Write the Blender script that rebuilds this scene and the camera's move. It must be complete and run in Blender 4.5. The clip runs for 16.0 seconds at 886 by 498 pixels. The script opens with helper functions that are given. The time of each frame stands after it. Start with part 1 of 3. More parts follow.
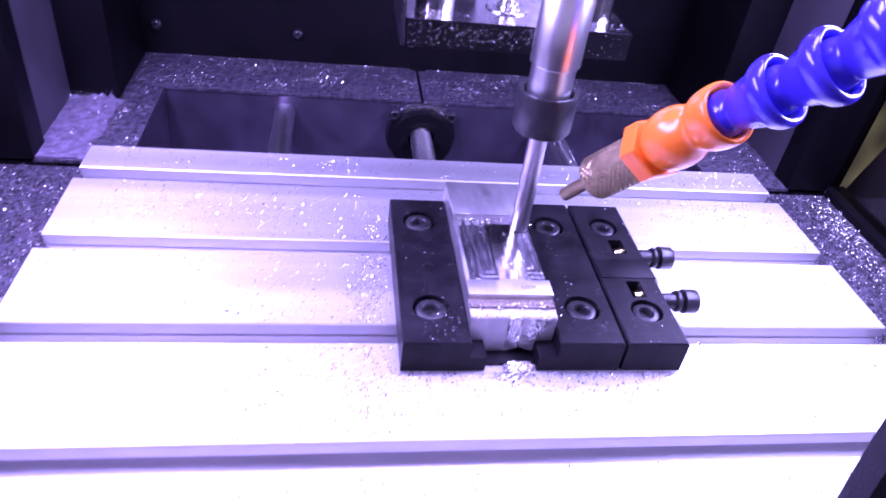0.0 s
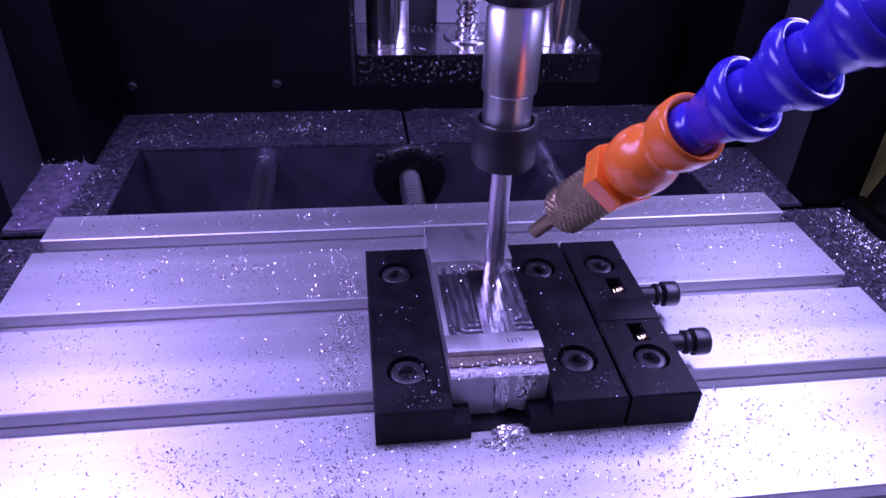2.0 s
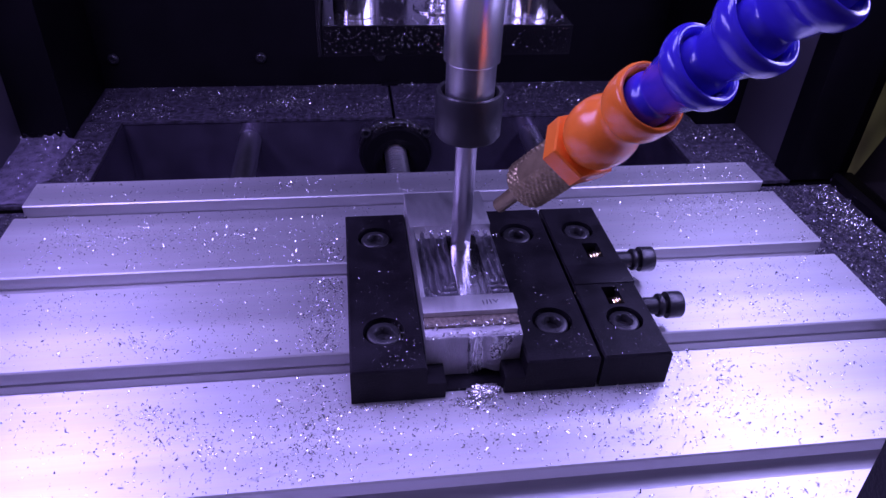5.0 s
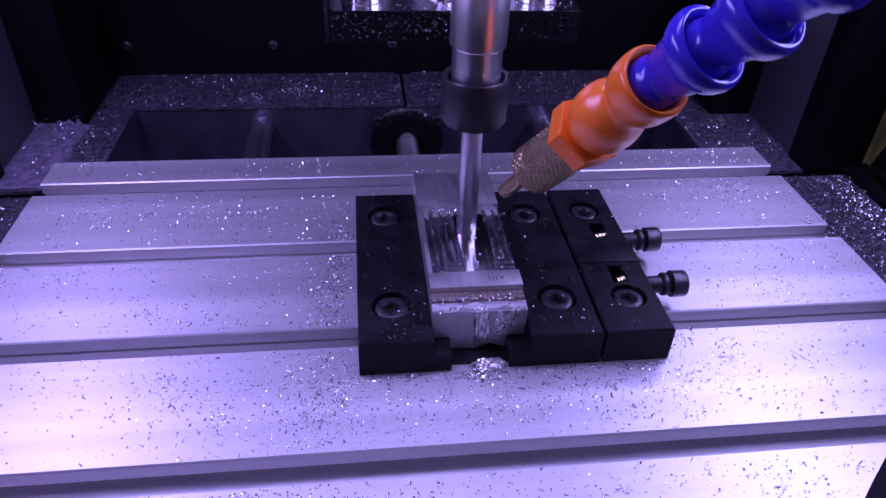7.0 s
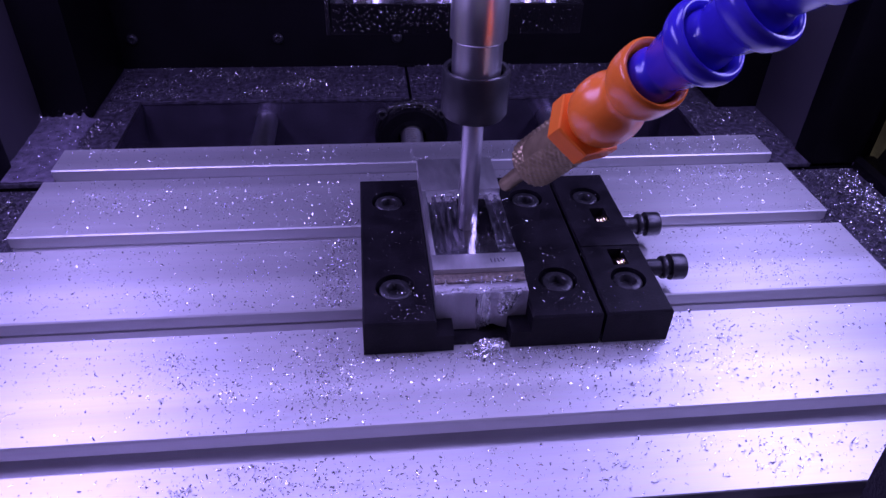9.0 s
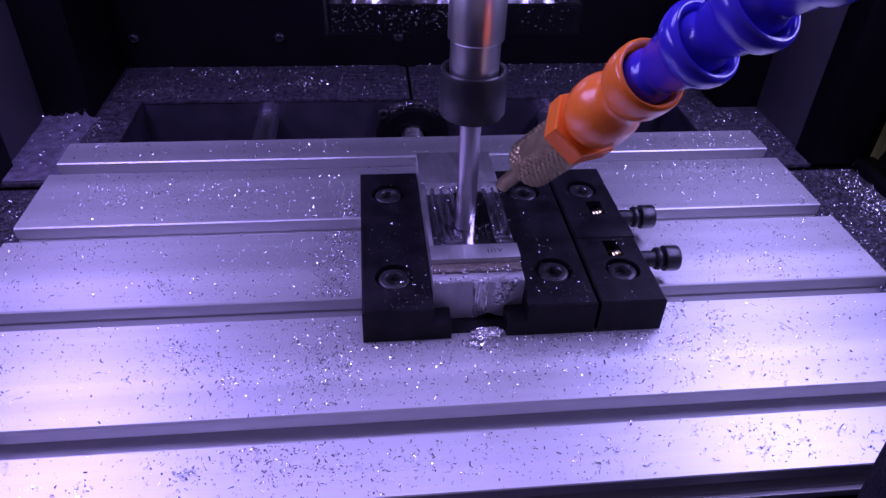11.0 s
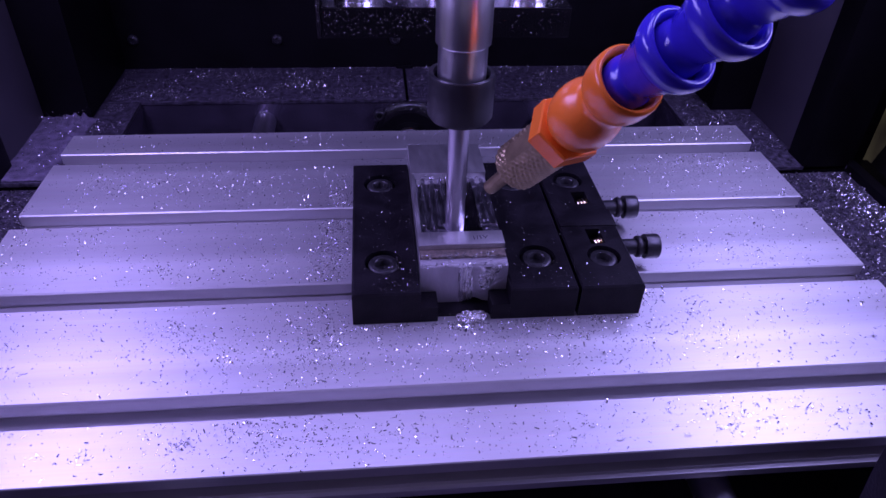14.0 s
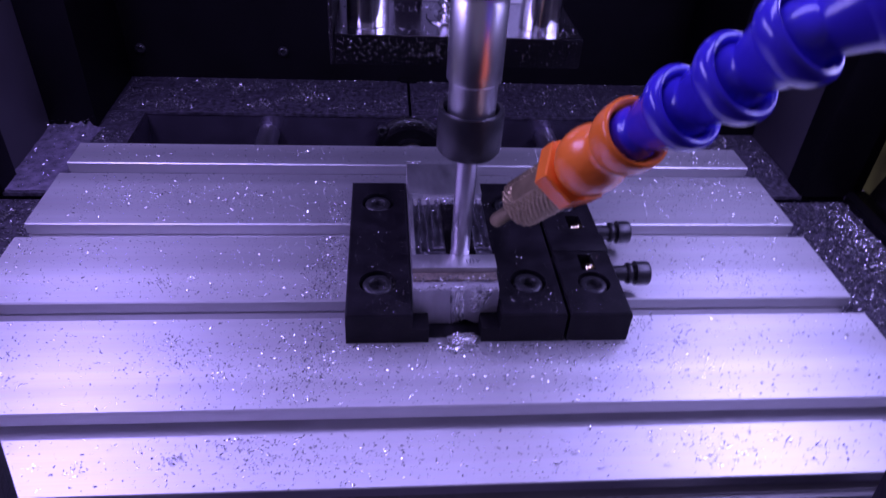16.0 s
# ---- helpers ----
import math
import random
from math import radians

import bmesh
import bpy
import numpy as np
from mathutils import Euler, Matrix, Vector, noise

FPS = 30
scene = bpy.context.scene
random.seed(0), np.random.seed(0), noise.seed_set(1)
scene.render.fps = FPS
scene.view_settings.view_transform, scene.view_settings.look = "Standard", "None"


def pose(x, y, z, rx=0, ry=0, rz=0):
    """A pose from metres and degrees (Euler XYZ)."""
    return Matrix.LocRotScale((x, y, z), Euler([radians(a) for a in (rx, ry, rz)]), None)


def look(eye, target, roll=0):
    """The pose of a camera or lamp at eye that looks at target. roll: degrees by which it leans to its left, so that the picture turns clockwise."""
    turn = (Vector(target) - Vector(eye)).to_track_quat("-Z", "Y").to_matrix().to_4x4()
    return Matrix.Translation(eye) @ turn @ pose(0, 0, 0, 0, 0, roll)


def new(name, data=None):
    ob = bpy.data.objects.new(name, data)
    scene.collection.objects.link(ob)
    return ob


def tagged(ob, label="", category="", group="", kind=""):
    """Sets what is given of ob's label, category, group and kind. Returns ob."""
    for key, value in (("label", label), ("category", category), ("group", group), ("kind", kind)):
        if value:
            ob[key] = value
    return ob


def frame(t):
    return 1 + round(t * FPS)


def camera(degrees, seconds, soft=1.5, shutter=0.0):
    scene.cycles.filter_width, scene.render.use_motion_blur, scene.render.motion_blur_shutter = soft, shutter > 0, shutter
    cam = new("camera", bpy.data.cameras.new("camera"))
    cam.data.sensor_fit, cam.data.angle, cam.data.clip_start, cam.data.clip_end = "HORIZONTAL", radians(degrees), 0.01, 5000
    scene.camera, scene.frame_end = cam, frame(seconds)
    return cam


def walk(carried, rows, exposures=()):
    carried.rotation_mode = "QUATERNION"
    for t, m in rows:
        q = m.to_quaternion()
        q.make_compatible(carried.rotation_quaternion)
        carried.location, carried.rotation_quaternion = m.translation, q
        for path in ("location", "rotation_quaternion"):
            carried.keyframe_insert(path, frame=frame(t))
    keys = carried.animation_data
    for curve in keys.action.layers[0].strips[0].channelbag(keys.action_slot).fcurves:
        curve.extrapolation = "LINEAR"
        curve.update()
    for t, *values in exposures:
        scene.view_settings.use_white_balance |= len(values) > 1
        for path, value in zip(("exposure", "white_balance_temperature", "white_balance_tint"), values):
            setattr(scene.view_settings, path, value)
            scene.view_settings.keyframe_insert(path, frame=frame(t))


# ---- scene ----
# All plan numbers are in millimetres; MM turns them into metres.
MM = 0.001

# camera: seconds, x, y, z (mm), pitch, roll, yaw (degrees)
PATH = [
    (0.0, -49.66, -180.97, 156.80, -37.163, -6.516, -6.309),
    (0.5, -37.64, -170.79, 155.84, -35.141, -4.730, -8.408),
    (1.0, -31.47, -167.50, 150.87, -33.483, -3.600, -9.179),
    (1.5, -29.45, -165.87, 149.59, -33.458, -2.263, -8.017),
    (2.0, -31.21, -165.22, 149.07, -34.011, -1.822, -7.088),
    (2.5, -30.56, -166.23, 147.84, -34.775, -2.216, -7.205),
    (3.0, -32.15, -166.46, 148.43, -35.442, -3.009, -7.720),
    (3.5, -31.58, -165.25, 146.94, -35.610, -3.424, -7.744),
    (4.0, -28.87, -164.52, 147.09, -35.382, -2.891, -7.892),
    (6.5, -25.51, -165.17, 145.06, -36.244, -1.957, -6.513),
    (7.0, -25.65, -166.07, 145.05, -36.353, -1.982, -6.295),
    (7.5, -24.53, -165.05, 144.94, -36.599, -1.684, -6.189),
    (8.0, -25.35, -164.79, 144.74, -36.744, -1.799, -6.099),
    (8.5, -25.23, -165.21, 144.77, -36.841, -1.712, -6.043),
    (9.0, -25.41, -166.01, 144.88, -36.878, -1.734, -5.931),
    (11.5, -24.35, -166.57, 145.42, -37.007, -1.748, -5.710),
    (12.0, -23.57, -166.79, 145.51, -37.111, -1.562, -5.774),
    (12.5, -23.33, -166.87, 146.02, -37.128, -1.609, -5.743),
    (13.0, -22.57, -167.64, 146.21, -37.068, -1.669, -5.619),
    (13.5, -21.71, -168.23, 146.83, -36.978, -1.809, -5.450),
    (14.0, -20.79, -168.59, 147.33, -36.949, -1.781, -5.367),
    (14.5, -20.59, -169.24, 147.70, -36.790, -1.738, -5.368),
    (15.0, -19.99, -169.88, 148.21, -36.762, -1.718, -5.307),
    (15.5, -19.71, -168.14, 147.71, -36.759, -1.601, -5.472),
    (15.7, -19.61, -167.94, 148.01, -36.759, -1.601, -5.472),
    (16.0, -17.49, -164.89, 156.68, -37.182, -2.929, -4.005),
]
EXPOSURE = [(0.0, 2.15), (0.3, 1.6), (0.5, 1.09), (1.0, 0.74), (1.5, 0.64), (2.0, 0.53), (2.5, 0.47), (3.5, 0.36), (7.0, 0.13), (16.0, 0.0)]
cam = camera(64.57, 16.0, soft=1.5, shutter=0.5)
walk(cam, [(t, pose(x * MM, y * MM, z * MM, 90 + p, r, w)) for t, x, y, z, p, r, w in PATH], EXPOSURE)

# travel of the table along y and of the carriage along x, in mm
TABLE_TRAVEL = [(0.0, -0.76), (0.5, -1.34), (1.0, -1.92), (1.5, -2.17), (2.0, -2.35), (2.5, -1.76), (3.0, -1.04), (3.5, 0.00), (4.0, 0.96), (6.5, 6.79), (7.0, 7.73), (7.5, 9.35), (8.0, 10.61), (8.5, 11.81), (9.0, 13.04), (11.5, 18.97), (12.0, 20.35), (12.5, 21.76), (13.0, 22.73), (13.5, 24.02), (14.0, 25.41), (14.5, 26.57), (15.0, 27.64), (15.5, 28.42), (16.0, 28.41)]
CARRIAGE_TRAVEL = [(0.0, 6.50), (0.5, 6.68), (1.0, 5.67), (1.5, 4.35), (2.0, 2.94), (2.5, 1.77), (3.0, 0.75), (3.5, 0.00), (4.0, -0.59), (6.5, -2.54), (7.0, -2.83), (7.5, -3.30), (8.0, -3.46), (8.5, -3.94), (9.0, -4.04), (11.5, -4.72), (12.0, -4.78), (12.5, -5.10), (13.0, -4.90), (13.5, -5.01), (14.0, -4.83), (14.5, -4.63), (15.0, -4.04), (15.5, -2.99), (16.0, -1.33)]

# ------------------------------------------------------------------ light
LED_LEFT, LED_RIGHT, TOP_FILL = (0.42, 0.325, 1.0), (0.418, 0.358, 0.99), (0.415, 0.335, 1.0)
world = bpy.data.worlds.new("room")
world.use_nodes = True
world.node_tree.nodes["Background"].inputs["Color"].default_value = (0.43, 0.34, 0.74, 1)
world.node_tree.nodes["Background"].inputs["Strength"].default_value = 0.2
scene.world = world


def lamp_bar(name, eye, target, power, w, h, colour):
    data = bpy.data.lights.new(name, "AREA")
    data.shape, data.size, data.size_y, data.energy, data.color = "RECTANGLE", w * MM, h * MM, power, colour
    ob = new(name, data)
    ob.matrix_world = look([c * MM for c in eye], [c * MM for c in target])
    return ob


lamp_bar("unseen_lamp", (-170, 25, 148), (0, 20, 0), 0.41, 200, 44, LED_LEFT)
lamp_bar("unseen_lamp", (170, 25, 148), (0, 20, 0), 0.45, 200, 44, LED_RIGHT)
# added overhead fill with no known fixture, brightens the middle of the table
lamp_bar("unseen_lamp", (0, 10, 315), (0, 10, 0), 0.7, 260, 60, TOP_FILL)


# ------------------------------------------------------------------ materials
def material(name, colour, rough=0.5, metal=0.0, spread=0.15, scale=200.0, bump=0.0, bump_scale=900.0,
             stretch=(1, 1, 1), rough_spread=0.1, aniso=0.0, tangent="Y", fine=0.1, coat=0.0, spec=0.5):
    m = bpy.data.materials.new(name)
    m.use_nodes = True
    n, l = m.node_tree.nodes, m.node_tree.links
    b = n["Principled BSDF"]
    b.inputs["Metallic"].default_value = metal
    b.inputs["Coat Weight"].default_value = coat
    b.inputs["Specular IOR Level"].default_value = spec
    tc, mp = n.new("ShaderNodeTexCoord"), n.new("ShaderNodeMapping")
    mp.inputs["Scale"].default_value = stretch
    l.new(tc.outputs["Object"], mp.inputs["Vector"])
    big, small = n.new("ShaderNodeTexNoise"), n.new("ShaderNodeTexNoise")
    big.inputs["Scale"].default_value, small.inputs["Scale"].default_value = scale, bump_scale
    big.inputs["Detail"].default_value, small.inputs["Detail"].default_value = 4, 3
    l.new(mp.outputs["Vector"], big.inputs["Vector"])
    l.new(mp.outputs["Vector"], small.inputs["Vector"])
    ramp = n.new("ShaderNodeValToRGB")
    lo = [c * (1 - spread) for c in colour]
    hi = [min(1, c * (1 + spread)) for c in colour]
    ramp.color_ramp.elements[0].color, ramp.color_ramp.elements[1].color = (*lo, 1), (*hi, 1)
    ramp.color_ramp.elements[0].position, ramp.color_ramp.elements[1].position = 0.3, 0.7
    l.new(big.outputs["Fac"], ramp.inputs["Fac"])
    mix = n.new("ShaderNodeMix")
    mix.data_type, mix.blend_type = "RGBA", "MULTIPLY"
    mix.inputs["Factor"].default_value = fine
    l.new(ramp.outputs["Color"], mix.inputs["A"])
    l.new(small.outputs["Color"], mix.inputs["B"])
    l.new(mix.outputs["Result"], b.inputs["Base Color"])
    rr = n.new("ShaderNodeMapRange")
    rr.inputs["To Min"].default_value, rr.inputs["To Max"].default_value = max(0.02, rough - rough_spread), min(1, rough + rough_spread)
    l.new(big.outputs["Fac"], rr.inputs["Value"])
    l.new(rr.outputs["Result"], b.inputs["Roughness"])
    if bump:
        bp = n.new("ShaderNodeBump")
        bp.inputs["Strength"].default_value, bp.inputs["Distance"].default_value = bump, 0.0004
        l.new(small.outputs["Fac"], bp.inputs["Height"])
        l.new(bp.outputs["Normal"], b.inputs["Normal"])
    if aniso:
        b.inputs["Anisotropic"].default_value = aniso
        tg = n.new("ShaderNodeTangent")
        tg.direction_type, tg.axis = "RADIAL", tangent
        l.new(tg.outputs["Tangent"], b.inputs["Tangent"])
    return m


M_ALU = material("extruded_aluminium", (0.78, 0.77, 0.78), 0.49, 0.87, 0.16, 70, 0.08, 2200, (0.015, 1, 1), 0.06)
M_MILLED = material("milled_aluminium", (0.78, 0.77, 0.78), 0.42, 0.95, 0.12, 300, 0.25, 2500, (1, 0.3, 1), 0.1)
# cut aluminium with the dark reflection of the enclosure put into its colour
M_POCKET = material("reflection_darkened_cut", (0.26, 0.25, 0.285), 0.34, 1.0, 0.3, 700, 0.3, 2600, (1, 0.25, 1), 0.12)
M_BURR = material("torn_bright_metal", (0.88, 0.86, 0.90), 0.26, 0.85, 0.2, 500, 0.4, 1500, (1, 1, 0.4), 0.1)
M_SAWN = material("sawn_aluminium", (0.60, 0.58, 0.62), 0.5, 0.6, 0.12, 300, 0.2, 2200, (1, 1, 0.3), 0.08)
# shiny cut, its base whitened to show the cutter's reflection
M_LANE = material("cut_with_reflection", (0.60, 0.58, 0.62), 0.17, 1.0, 0.15, 500, 0.05, 2600, (1, 0.2, 1), 0.05)
M_BLACK = material("blackened_steel", (0.0108, 0.0094, 0.0124), 0.42, 0.0, 0.5, 120, 0.3, 1800, spec=0.17)
M_SCREW = material("black_oxide_screw", (0.05, 0.049, 0.054), 0.34, 0.5, 0.3, 400, 0.1, 2500)
M_CHROME = material("ground_steel", (0.88, 0.87, 0.88), 0.18, 1.0, 0.06, 300, 0.05, 3000, (1, 1, 0.1), 0.05)
M_SHAFT = material("turned_steel", (0.90, 0.89, 0.92), 0.29, 1.0, 0.05, 300, 0.03, 3000, (1, 1, 0.1), 0.03)
M_CUTTER = material("spinning_cutter_steel", (0.52, 0.50, 0.54), 0.3, 1.0, 0.05, 300, 0.03, 3000, (1, 1, 0.1), 0.04)
M_SWARF = material("oily_swarf", (0.22, 0.18, 0.15), 0.5, 0.4, 0.5, 900, 0.8, 2600)
M_VIGNETTE = material("black_vignette", (0.012, 0.011, 0.016), 0.5, 0.0, 0.5, 300, 0.3, 2000, spec=0.2)
M_SATIN = material("satin_plate", (0.86, 0.85, 0.88), 0.4, 0.1, 0.06, 40, 0.05, 2200)
M_NUT = material("black_rubbery_nut", (0.017, 0.016, 0.021), 0.45, 0.1, 0.2, 300, 0.1, 2500)
M_ORANGE = material("orange_plastic", (1.0, 0.215, 0.03), 0.22, 0.0, 0.07, 90, 0.03, 1500, rough_spread=0.05)
M_BLUE = material("blue_plastic", (0.052, 0.032, 0.52), 0.19, 0.0, 0.1, 90, 0.03, 1500, rough_spread=0.05)
M_BRASS = material("dull_brass", (0.34, 0.265, 0.15), 0.38, 0.75, 0.15, 400, 0.1, 2500)
M_RIM = material("dusty_black_deck", (0.058, 0.050, 0.071), 0.5, 0.1, 0.9, 420, 0.6, 2600)
M_DUST = material("chip_dust", (0.15, 0.128, 0.185), 0.6, 0.1, 0.5, 260, 0.8, 2200)
M_PAN = material("dark_polished_pan", (0.20, 0.175, 0.245), 0.17, 0.8, 0.3, 60, 0.03, 1500)
M_WALL = material("black_enclosure_panel", (0.0045, 0.0038, 0.0052), 0.5, 0.0, 0.3, 30, 0.2, 1500, spec=0.12)
M_GREY = material("grey_side_panel", (0.076, 0.068, 0.086), 0.55, 0.0, 0.2, 25, 0.15, 1200)
M_PLATE = material("scuffed_bright_plate", (0.60, 0.59, 0.62), 0.2, 1.0, 0.1, 80, 0.08, 2500)
M_GILT = material("yellowed_screw_thread", (0.72, 0.60, 0.38), 0.2, 1.0, 0.2, 500, 0.1, 2500)
M_ROOM_GLOW = material("room_glow", (0.3, 0.28, 0.16), 0.8, 0.0, 0.5, 20)


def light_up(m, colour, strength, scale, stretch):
    """Makes a backdrop glow in soft dim patches, in place of room light."""
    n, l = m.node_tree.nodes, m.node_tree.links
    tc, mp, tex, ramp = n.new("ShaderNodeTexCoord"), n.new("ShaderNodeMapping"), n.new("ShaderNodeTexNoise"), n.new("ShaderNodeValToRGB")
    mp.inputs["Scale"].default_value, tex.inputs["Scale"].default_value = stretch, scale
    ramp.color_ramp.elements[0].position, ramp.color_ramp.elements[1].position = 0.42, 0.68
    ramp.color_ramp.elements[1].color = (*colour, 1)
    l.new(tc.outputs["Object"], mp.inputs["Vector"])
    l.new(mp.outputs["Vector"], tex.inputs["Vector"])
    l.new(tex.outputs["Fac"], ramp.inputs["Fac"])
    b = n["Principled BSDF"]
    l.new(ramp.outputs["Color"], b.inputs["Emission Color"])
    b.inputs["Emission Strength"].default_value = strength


light_up(M_ROOM_GLOW, (1.0, 0.95, 0.6), 0.09, 22, (1, 1, 0.6))


def smoky_glass():
    m = bpy.data.materials.new("smoky_glass")
    m.use_nodes = True
    n, l = m.node_tree.nodes, m.node_tree.links
    n.remove(n["Principled BSDF"])
    mix, clear, gloss = n.new("ShaderNodeMixShader"), n.new("ShaderNodeBsdfTransparent"), n.new("ShaderNodeBsdfGlossy")
    clear.inputs["Color"].default_value = (0.75, 0.74, 0.68, 1)
    gloss.inputs["Roughness"].default_value = 0.08
    mix.inputs["Fac"].default_value = 0.05
    l.new(clear.outputs["BSDF"], mix.inputs[1])
    l.new(gloss.outputs["BSDF"], mix.inputs[2])
    l.new(mix.outputs["Shader"], n["Material Output"].inputs["Surface"])
    return m


M_WINDOW = smoky_glass()
M_CHIP = material("aluminium_chip", (0.95, 0.94, 0.96), 0.22, 0.92, 0.1, 900, 0.0)


def vary_by_piece(m, lo, hi):
    """Every separate chip gets a brightness of its own."""
    n, l = m.node_tree.nodes, m.node_tree.links
    geo, ramp = n.new("ShaderNodeNewGeometry"), n.new("ShaderNodeValToRGB")
    ramp.color_ramp.elements[0].color, ramp.color_ramp.elements[1].color = (*lo, 1), (*hi, 1)
    l.new(geo.outputs["Random Per Island"], ramp.inputs["Fac"])
    l.new(ramp.outputs["Color"], n["Principled BSDF"].inputs["Base Color"])


vary_by_piece(M_CHIP, (0.6, 0.59, 0.62), (1.0, 1.0, 1.0))
M_DARKCHIP = material("dark_chip", (0.5, 0.49, 0.54), 0.3, 0.9, 0.4, 900, 0.0)
vary_by_piece(M_DARKCHIP, (0.07, 0.07, 0.075), (0.7, 0.69, 0.72))
M_INK = material("grey_marker_ink", (0.10, 0.09, 0.12), 0.6, 0.0, 0.2, 900, 0.0)


# ------------------------------------------------------------------ mesh helpers (mm)
def thing(name, label, category, at=(0, 0, 0), group="", kind=""):
    ob = new(name)
    ob.empty_display_size = 0.01
    ob.location = [c * MM for c in at]
    return tagged(ob, label, category, group, kind)


def part(name, bm, mat, parent=None, label="", smooth=None):
    """Links a bmesh made in mm as one mesh object, in metres."""
    bmesh.ops.recalc_face_normals(bm, faces=bm.faces[:])
    bmesh.ops.scale(bm, vec=(MM, MM, MM), verts=bm.verts[:])
    me = bpy.data.meshes.new(name)
    bm.to_mesh(me)
    bm.free()
    me.materials.append(mat)
    if smooth is not None:
        me.shade_smooth()
        me.set_sharp_from_angle(angle=radians(smooth))
    ob = new(name, me)
    ob.parent = parent
    if label:
        ob["label"] = label
    return ob


def box(bm, x0, x1, y0, y1, z0, z1, bevel=0.0):
    r = bmesh.ops.create_cube(bm, size=1.0)
    for v in r["verts"]:
        v.co = Vector(((x0 + x1) / 2 + v.co.x * (x1 - x0), (y0 + y1) / 2 + v.co.y * (y1 - y0), (z0 + z1) / 2 + v.co.z * (z1 - z0)))
    if bevel:
        edges = list({e for v in r["verts"] for e in v.link_edges})
        bmesh.ops.bevel(bm, geom=edges, offset=bevel, segments=2, affect="EDGES", profile=0.6)
    return bm


def solid(*args):
    return box(bmesh.new(), *args)


def axis_frame(a, b):
    a, b = Vector(a), Vector(b)
    return Matrix.Translation(a) @ (b - a).to_track_quat("Z", "Y").to_matrix().to_4x4()


def lathe(bm, profile, seg=32, m=None, closed=False):
    """Turns a profile of (radius, height) round z. A closed profile is a ring."""
    m = m or Matrix()
    rings = []
    for r, h in profile:
        if r < 1e-6:
            rings.append([bm.verts.new(m @ Vector((0, 0, h)))])
        else:
            rings.append([bm.verts.new(m @ Vector((r * math.cos(6.28318531 * i / seg), r * math.sin(6.28318531 * i / seg), h))) for i in range(seg)])
    pairs = list(zip(rings, rings[1:])) + ([(rings[-1], rings[0])] if closed else [])
    for p, q in pairs:
        for i in range(seg):
            j = (i + 1) % seg
            if len(p) == 1 and len(q) == 1:
                break
            if len(p) == 1:
                bm.faces.new((p[0], q[i], q[j]))
            elif len(q) == 1:
                bm.faces.new((p[i], p[j], q[0]))
            else:
                bm.faces.new((p[i], p[j], q[j], q[i]))
    return bm


def rod(bm, a, b, r, seg=24, chamfer=0.3):
    length = (Vector(b) - Vector(a)).length
    return lathe(bm, [(0, 0), (r - chamfer, 0), (r, chamfer), (r, length - chamfer), (r - chamfer, length), (0, length)], seg, axis_frame(a, b))


def prism_x(bm, outline, x0, x1):
    """Pushes an outline of (y, z) along x."""
    a = [bm.verts.new((x0, y, z)) for y, z in outline]
    b = [bm.verts.new((x1, y, z)) for y, z in outline]
    for i in range(len(a)):
        j = (i + 1) % len(a)
        bm.faces.new((a[i], a[j], b[j], b[i]))
    for loop in (a, b):
        es = [bm.edges.get((loop[i], loop[(i + 1) % len(loop)])) for i in range(len(loop))]
        bmesh.ops.triangle_fill(bm, use_beauty=True, edges=es)
    return bm


def circle(cx, cy, r, seg=28):
    return [(cx + r * math.cos(6.28318531 * i / seg), cy + r * math.sin(6.28318531 * i / seg)) for i in range(seg)]


def drilled(bm, x0, x1, y0, y1, z0, z1, holes, chamfer=0.5):
    """A block with chamfered top and pockets sunk into it: holes are (loop, depth)."""
    def ring(d, z):
        return [bm.verts.new(c) for c in ((x0 + d, y0 + d, z), (x1 - d, y0 + d, z), (x1 - d, y1 - d, z), (x0 + d, y1 - d, z))]

    top, side, bot = ring(chamfer, z1), ring(0, z1 - chamfer), ring(0, z0)
    edges = [bm.edges.new((top[i], top[(i + 1) % 4])) for i in range(4)]
    for p, q in ((top, side), (side, bot)):
        for i in range(4):
            j = (i + 1) % 4
            bm.faces.new((p[i], p[j], q[j], q[i]))
    bm.faces.new(bot)
    for loop, depth in holes:
        up = [bm.verts.new((x, y, z1)) for x, y in loop]
        dn = [bm.verts.new((x, y, z1 - depth)) for x, y in loop]
        for i in range(len(up)):
            j = (i + 1) % len(up)
            edges.append(bm.edges.new((up[i], up[j])))
            bm.faces.new((up[i], up[j], dn[j], dn[i]))
        bm.faces.new(dn)
    bmesh.ops.triangle_fill(bm, use_beauty=True, edges=edges)
    return bm


def cap_screw(parent, x, y, z, r, height, m=None, name="cap_screw"):
    """A socket head cap screw whose head's top lies at z; the socket is a six-sided recess."""
    bm = bmesh.new()
    m = m or Matrix.Translation((x, y, z))
    hexr, seg = r * 0.52, 30
    lathe(bm, [(0, -height), (r, -height), (r, -0.7), (r - 0.25, -0.25), (r - 0.7, 0), (hexr * 1.12, 0), (hexr, -0.35)], seg, m)
    bm.verts.ensure_lookup_table()
    inner = bm.verts[-seg:]
    low = []
    for i in range(seg):
        a = 6.28318531 * i / seg
        k = 1 / max(math.cos((a + math.pi / 6) % (math.pi / 3) - math.pi / 6), 0.5) * 0.866
        low.append(bm.verts.new(m @ Vector((hexr * k * math.cos(a), hexr * k * math.sin(a), -height * 0.55))))
    for i in range(seg):
        j = (i + 1) % seg
        bm.faces.new((inner[i], inner[j], low[j], low[i]))
    bm.faces.new(low)
    return part(name, bm, M_SCREW, parent, "black oxide socket head screw", smooth=35)


